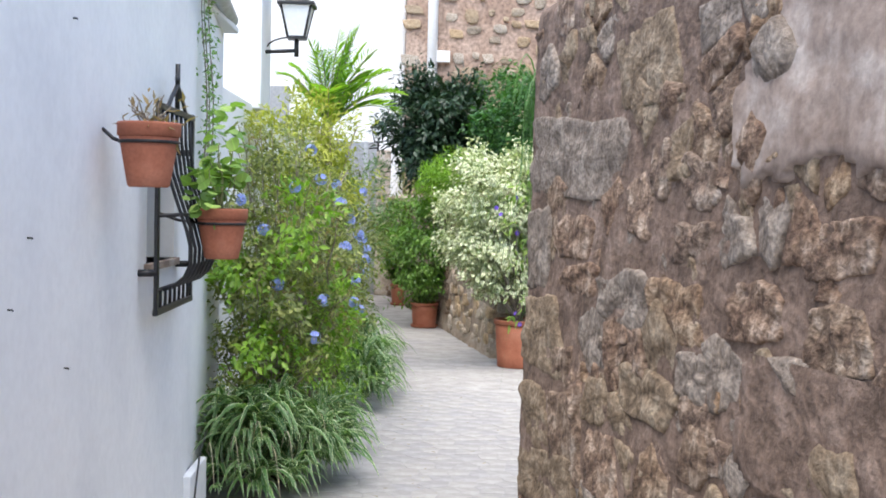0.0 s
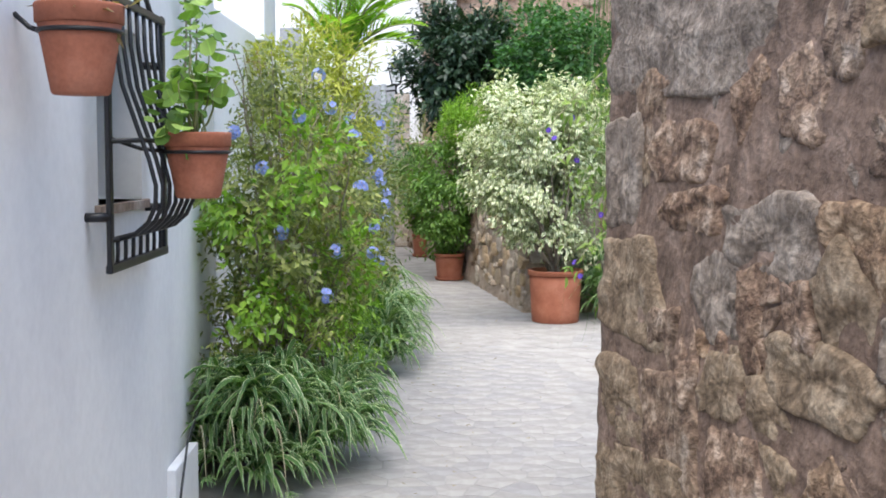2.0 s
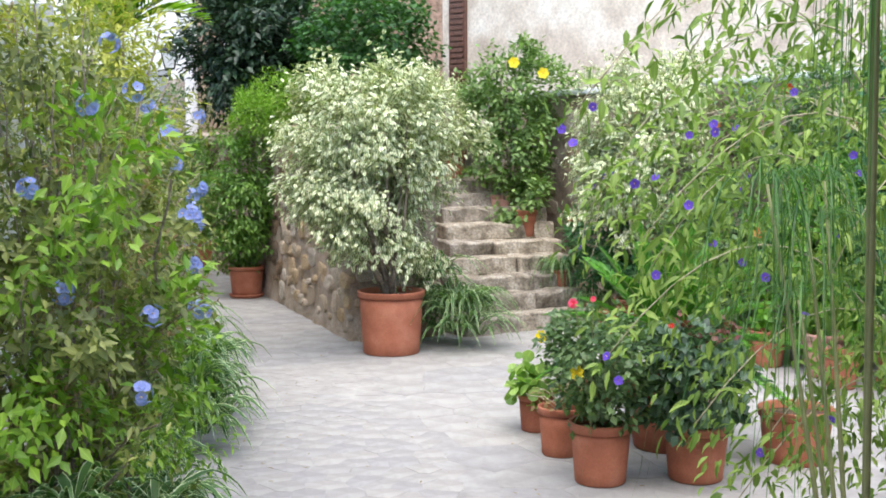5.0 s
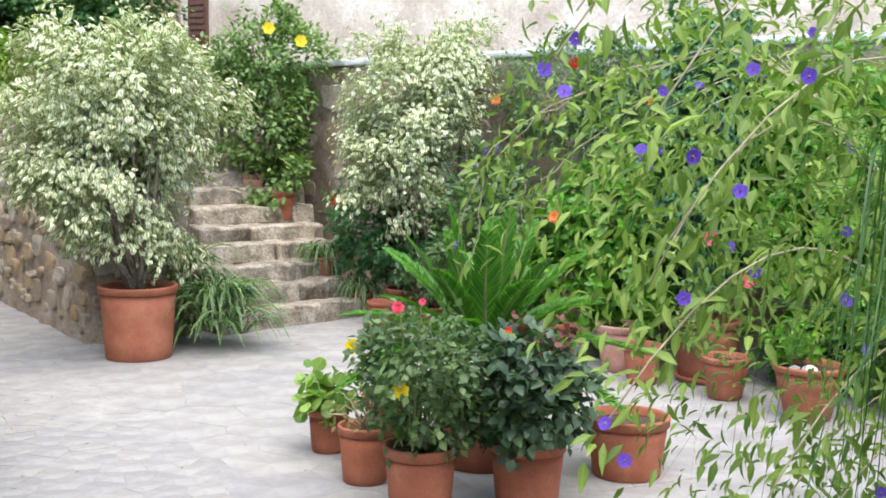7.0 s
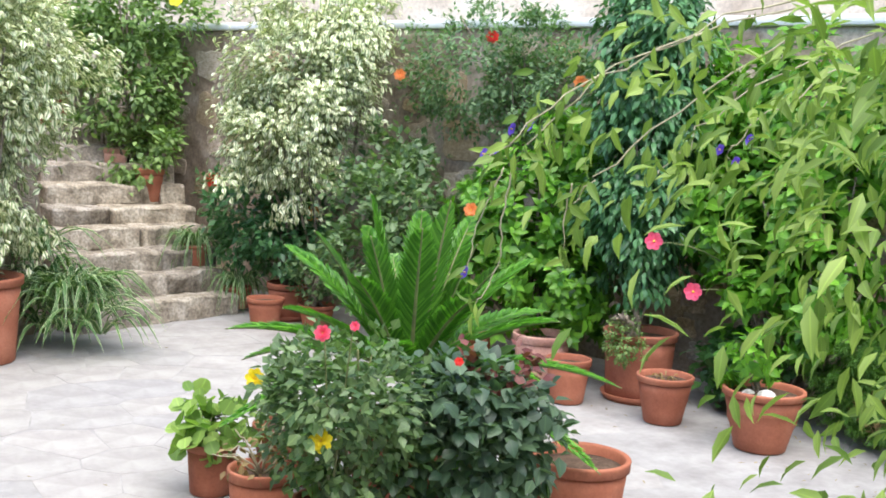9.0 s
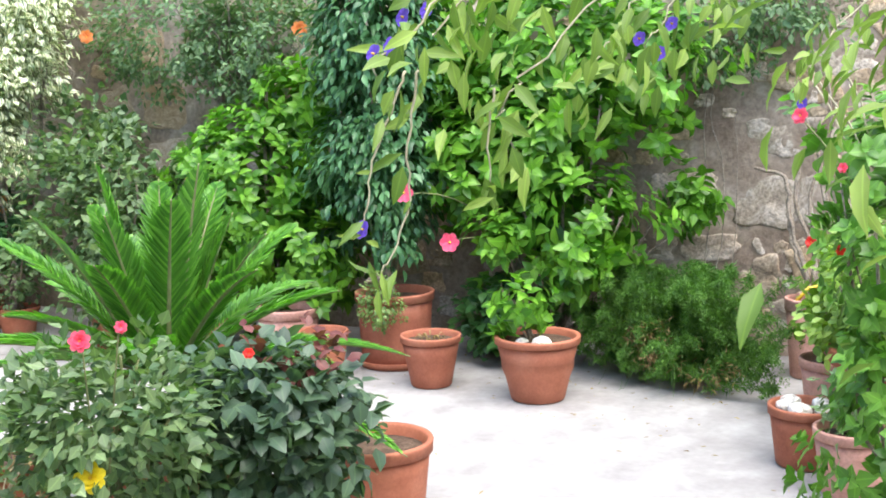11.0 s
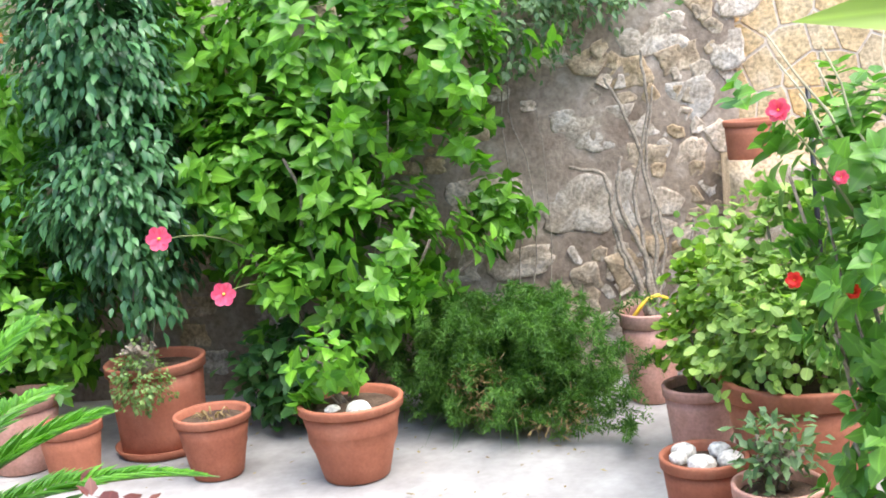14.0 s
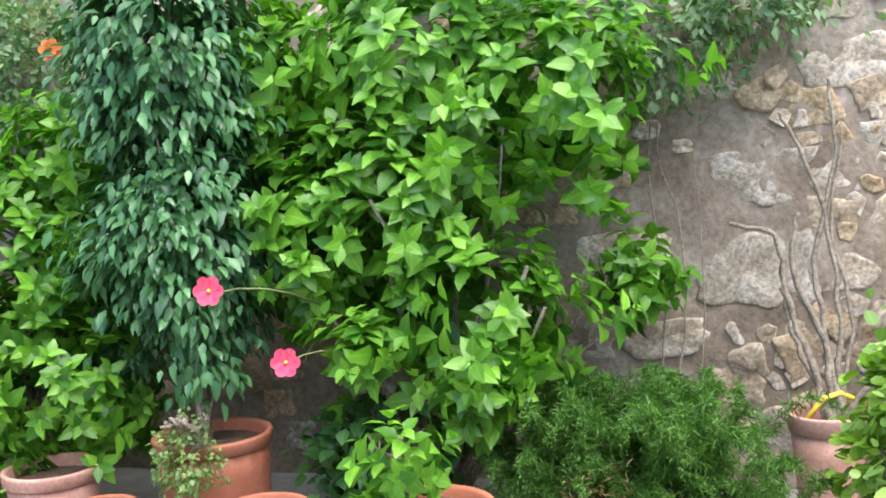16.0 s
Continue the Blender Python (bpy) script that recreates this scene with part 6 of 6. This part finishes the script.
pap_pot = pot((0.98, 2.5), 0.19, 0.34, label="terracotta pot of a papyrus behind the wall corner")
pap = thing("papyrus", "papyrus with long drooping green strands by the wall corner", "plant")
HEADS = ((0.64, 1.99, 2.02), (0.65, 2.02, 1.98), (0.86, 2.68, 1.5), (0.98, 2.74, 1.42), (0.92, 2.66, 1.28), (1.08, 2.85, 1.5))
for (x, y, z), n, l, sp in zip(HEADS, (45, 22, 42, 46, 42, 42), (0.7, 0.7, 0.42, 0.5, 0.45, 0.45), (0.1, 0.12, 0.55, 0.65, 0.65, 0.65)):
    foliage(pap, ribbons_np(RNG, (x, y, z), n, l, 0.0032, 0.6, sp, 0.04, 8, None, 0.5, 0.9), M["papyrus"], "strand_tuft")
stems(pap, [(bend((0.98, 2.5, 0.3), t_, 0.05, 8), 0.007) for t_ in HEADS], M["green stem"])
foliage(pap, ribbons_np(RNG, (0.66, 2.02, 2.0), 80, 0.34, 0.005, 1.5, 0.8, 0.03, 6), M["papyrus"], "crown_tuft")

sol = thing("potato_bush", "arching blue potato bush with violet flowers leaning over the walk", "bush")
ROOT = np.array((1.95, 3.1, 0.02))
SB_ = [((1.35, 3.4, 1.55), (0.5, 0.36, 0.34), 0.26), ((1.0, 3.3, 1.45), (0.3, 0.3, 0.3), 0.12), ((1.25, 3.15, 1.1), (0.45, 0.35, 0.34), 0.2), ((1.75, 3.3, 1.2), (0.5, 0.36, 0.5), 0.2), ((1.45, 3.05, 0.65), (0.45, 0.3, 0.35), 0.14), ((1.5, 3.72, 1.66), (0.4, 0.14, 0.14), 0.08)]
foliage(sol, crown(RNG, SB_, 1250, 4, 0.038, 0.012, 0.5, 0.7, "full", 0.9, lambda p: off_walkway(p, 0.5)), M["solanum"])
twigs_, sets_ = [], []
TIPS = ((0.56, 3.0, 1.62), (0.66, 3.1, 1.7), (0.62, 2.85, 1.55), (0.66, 3.0, 1.12), (0.8, 3.1, 1.3), (1.0, 4.1, 1.42), (1.06, 4.07, 1.46), (1.5, 4.08, 1.45), (2.1, 4.12, 1.42), (1.14, 4.06, 1.37), (1.3, 4.04, 1.42), (1.65, 4.06, 1.5), (0.8, 2.85, 1.0), (0.75, 2.8, 1.75), (1.05, 3.3, 1.85), (1.25, 3.6, 1.8), (1.1, 3.15, 0.85), (0.95, 3.0, 0.75), (0.72, 2.95, 1.38), (0.95, 2.95, 1.6), (1.1, 2.85, 1.3))
for k_, tip in enumerate(TIPS):
    start = ROOT + np.array([RNG.normal(0, 0.08), RNG.normal(0, 0.08), 0])
    hi = max(tip[2] + 0.22, 1.1)
    s = np.linspace(0, 1, 18)[:, None]
    ctrl = np.array([start[0] * 0.6 + tip[0] * 0.4, start[1] * 0.6 + tip[1] * 0.4, 2 * hi - 0.5 * (start[2] + tip[2]) - 0.2])
    p = (1 - s) ** 2 * start + 2 * s * (1 - s) * ctrl + s ** 2 * np.asarray(tip)
    if tip[1] > 4:
        p = np.array([start, (1.85, 3.5, 1.35), (1.6, 3.8, 1.75), (tip[0] + 0.35, tip[1] - 0.16, 1.68), (tip[0] + 0.16, tip[1] - 0.07, tip[2] + 0.16), (tip[0] + 0.04, tip[1] - 0.02, tip[2] + 0.05), tip])
        for _ in range(2):
            p = np.concatenate([p[:1], np.stack([0.75 * p[:-1] + 0.25 * p[1:], 0.25 * p[:-1] + 0.75 * p[1:]], 1).reshape(-1, 3), p[-1:]])
        hang = p[len(p) // 2:]
        hang = hang + RNG.normal(0, 0.006, hang.shape)
        p[len(p) // 2:] = hang
        qh = np.repeat(hang, 4, 0) + RNG.normal(0, 0.028, (len(hang) * 4, 3)) - np.array([0, 0, 0.015])
        qh = qh[off_walkway(qh, 0.07)]
        sets_.append(leaves_np(qh, RNG.normal(0, 0.5, qh.shape) + np.array([-0.35, 0.1, -0.9]), RNG.normal(0, 0.6, qh.shape) + np.array([-0.8, -0.2, 0.4]), RNG.uniform(0.026, 0.05, len(qh)), RNG.uniform(0.011, 0.018, len(qh)), "full"))
        twigs_.append((p, 0.0022))
        continue
    twigs_.append((p, 0.0032))
    q = np.repeat(p[7:], 8, 0) + RNG.normal(0, 0.03, (len(p[7:]) * 8, 3))
    q = q[off_walkway(q, 0.075 if tip[1] > 4 else 0.16)]
    w = RNG.normal(0, 0.6, q.shape) + np.array([-0.2, 0, -0.8])
    sets_.append(leaves_np(q, w, RNG.normal(0, 0.5, q.shape) + np.array([0, -0.3, 1.0]), RNG.uniform(0.035, 0.062, len(q)), RNG.uniform(0.011, 0.018, len(q)), "full"))
# thin bare strands that hang from the branch end, with small leaves at their tips
for pts, tuft_n in ((((1.02, 4.08, 1.42), (1.0, 4.09, 1.37), (0.992, 4.11, 1.32), (0.988, 4.11, 1.28), (0.982, 4.115, 1.25)), 3), (((1.03, 4.07, 1.42), (1.025, 4.085, 1.35), (1.028, 4.085, 1.29), (1.018, 4.09, 1.24), (0.998, 4.105, 1.205)), 6), (((1.13, 4.05, 1.4), (1.12, 4.055, 1.34), (1.128, 4.055, 1.29)), 4)):
    p = np.array(pts)
    for _ in range(2):
        p = np.concatenate([p[:1], np.stack([0.75 * p[:-1] + 0.25 * p[1:], 0.25 * p[:-1] + 0.75 * p[1:]], 1).reshape(-1, 3), p[-1:]])
    p[1:-1] += RNG.normal(0, 0.0012, p[1:-1].shape)
    twigs_.append((p, 0.0017))
    q = np.concatenate([np.repeat(p[-1:], tuft_n, 0) + RNG.normal(0, 0.008, (tuft_n, 3)), p[4::6]])
    sets_.append(leaves_np(q, RNG.normal(0, 0.6, q.shape) + np.array([-0.2, 0.0, -0.8]), RNG.normal(0, 0.4, q.shape) + np.array([-0.9, -0.2, 0.3]), np.concatenate([RNG.uniform(0.025, 0.048, tuft_n), RNG.uniform(0.012, 0.022, len(q) - tuft_n)]), np.concatenate([RNG.uniform(0.007, 0.012, tuft_n), np.full(len(q) - tuft_n, 0.006)]), "full"))
stems(sol, twigs_, M["pale stem"], "stem", 6)
foliage(sol, join_leaves(sets_), M["solanum"])
for at in ((0.56, 3.02, 1.61), (0.58, 3.0, 1.58), (0.66, 3.1, 1.66), (0.66, 3.0, 1.12), (0.68, 2.98, 1.07), (0.64, 2.8, 1.5), (1.06, 4.118, 1.478), (1.085, 4.105, 1.486), (1.0, 4.105, 1.438), (1.02, 4.1, 1.446), (1.48, 4.08, 1.46), (1.53, 4.06, 1.48), (1.5, 4.06, 1.44), (2.08, 4.12, 1.36), (0.85, 3.2, 1.5), (0.95, 3.1, 1.35), (0.8, 2.9, 1.45), (1.05, 3.15, 1.3), (1.0, 3.35, 1.6), (1.2, 3.5, 1.62), (1.1, 2.95, 1.2), (0.95, 2.85, 1.3), (0.8, 2.78, 1.6), (1.3, 3.1, 1.55), (0.75, 2.95, 1.3), (0.9, 3.0, 1.62), (1.35, 3.25, 1.35), (1.2, 3.0, 0.95), (1.0, 2.95, 0.9), (1.5, 3.1, 1.3), (1.2, 3.2, 1.7), (1.5, 3.4, 1.5), (0.98, 4.11, 1.255)):
    d = np.array((-0.6, -0.6, 0.35)) + RNG.normal(0, 0.3, 3) if at[1] < 3.8 else np.array((-0.9, 0.1, 0.3))
    flower(sol, at, d, 0.022, M["violet petal"], 5, cup=0.15)

# ================================================================ paving flags
LANE = crazy_cells(RNG, lambda x, y: -0.3 < x < 1.0 and 3.6 < y < 9.0 and not (x < -0.05 and y > 4.5), -0.3, 3.4, 1.0, 9.0, 0.15, 0.003)
COURT = crazy_cells(RNG, lambda x, y: (1.0 <= x < 4.6 and 3.2 < y < 10.0 and x < 1.2 + 0.5 * (y - 2.0)) or (-0.3 < x < 0.9 and 9 <= y < 13), -0.4, 3.0, 4.6, 13, 0.36, 0.003)


def flag_np(c, poly):
    """A worn flag, a little proud of its joint, about its own middle."""
    n, h = len(poly), 0.0015 + RNG.normal(0, 0.0005)
    v = [(x - c[0], y - c[1], -0.02) for x, y in poly] + [(x - c[0], y - c[1], h - 0.0008) for x, y in poly] + [((x - c[0]) * 0.92, (y - c[1]) * 0.92, h) for x, y in poly]
    f = [tuple(range(2 * n, 3 * n))] + [(k * n + j, k * n + (j + 1) % n, (k + 1) * n + (j + 1) % n, (k + 1) * n + j) for k in (0, 1) for j in range(n)]
    return v, f, (c[0], c[1], 0.003 * noise.noise(Vector((c[0] * 0.9, c[1] * 0.9, 0))) - 0.004)


LANE.sort(key=lambda q: q[0][1])
for c_, poly in LANE[:190] + COURT[:110]:
    v_, f_, at_ = flag_np(c_, poly)
    link_mesh("flagstone", v_, f_, M["paving"], floor, smooth=False).location = at_
rest_ = []
for c_, poly in LANE[190:] + COURT[110:]:
    v_, f_, at_ = flag_np(c_, poly)
    rest_.append((np.asarray(v_) + np.asarray(at_), f_))
v_, f_ = join_np(rest_)
tagged(link_mesh("flagstones", v_, f_, M["paving"], floor, smooth=False), kind="stuff")
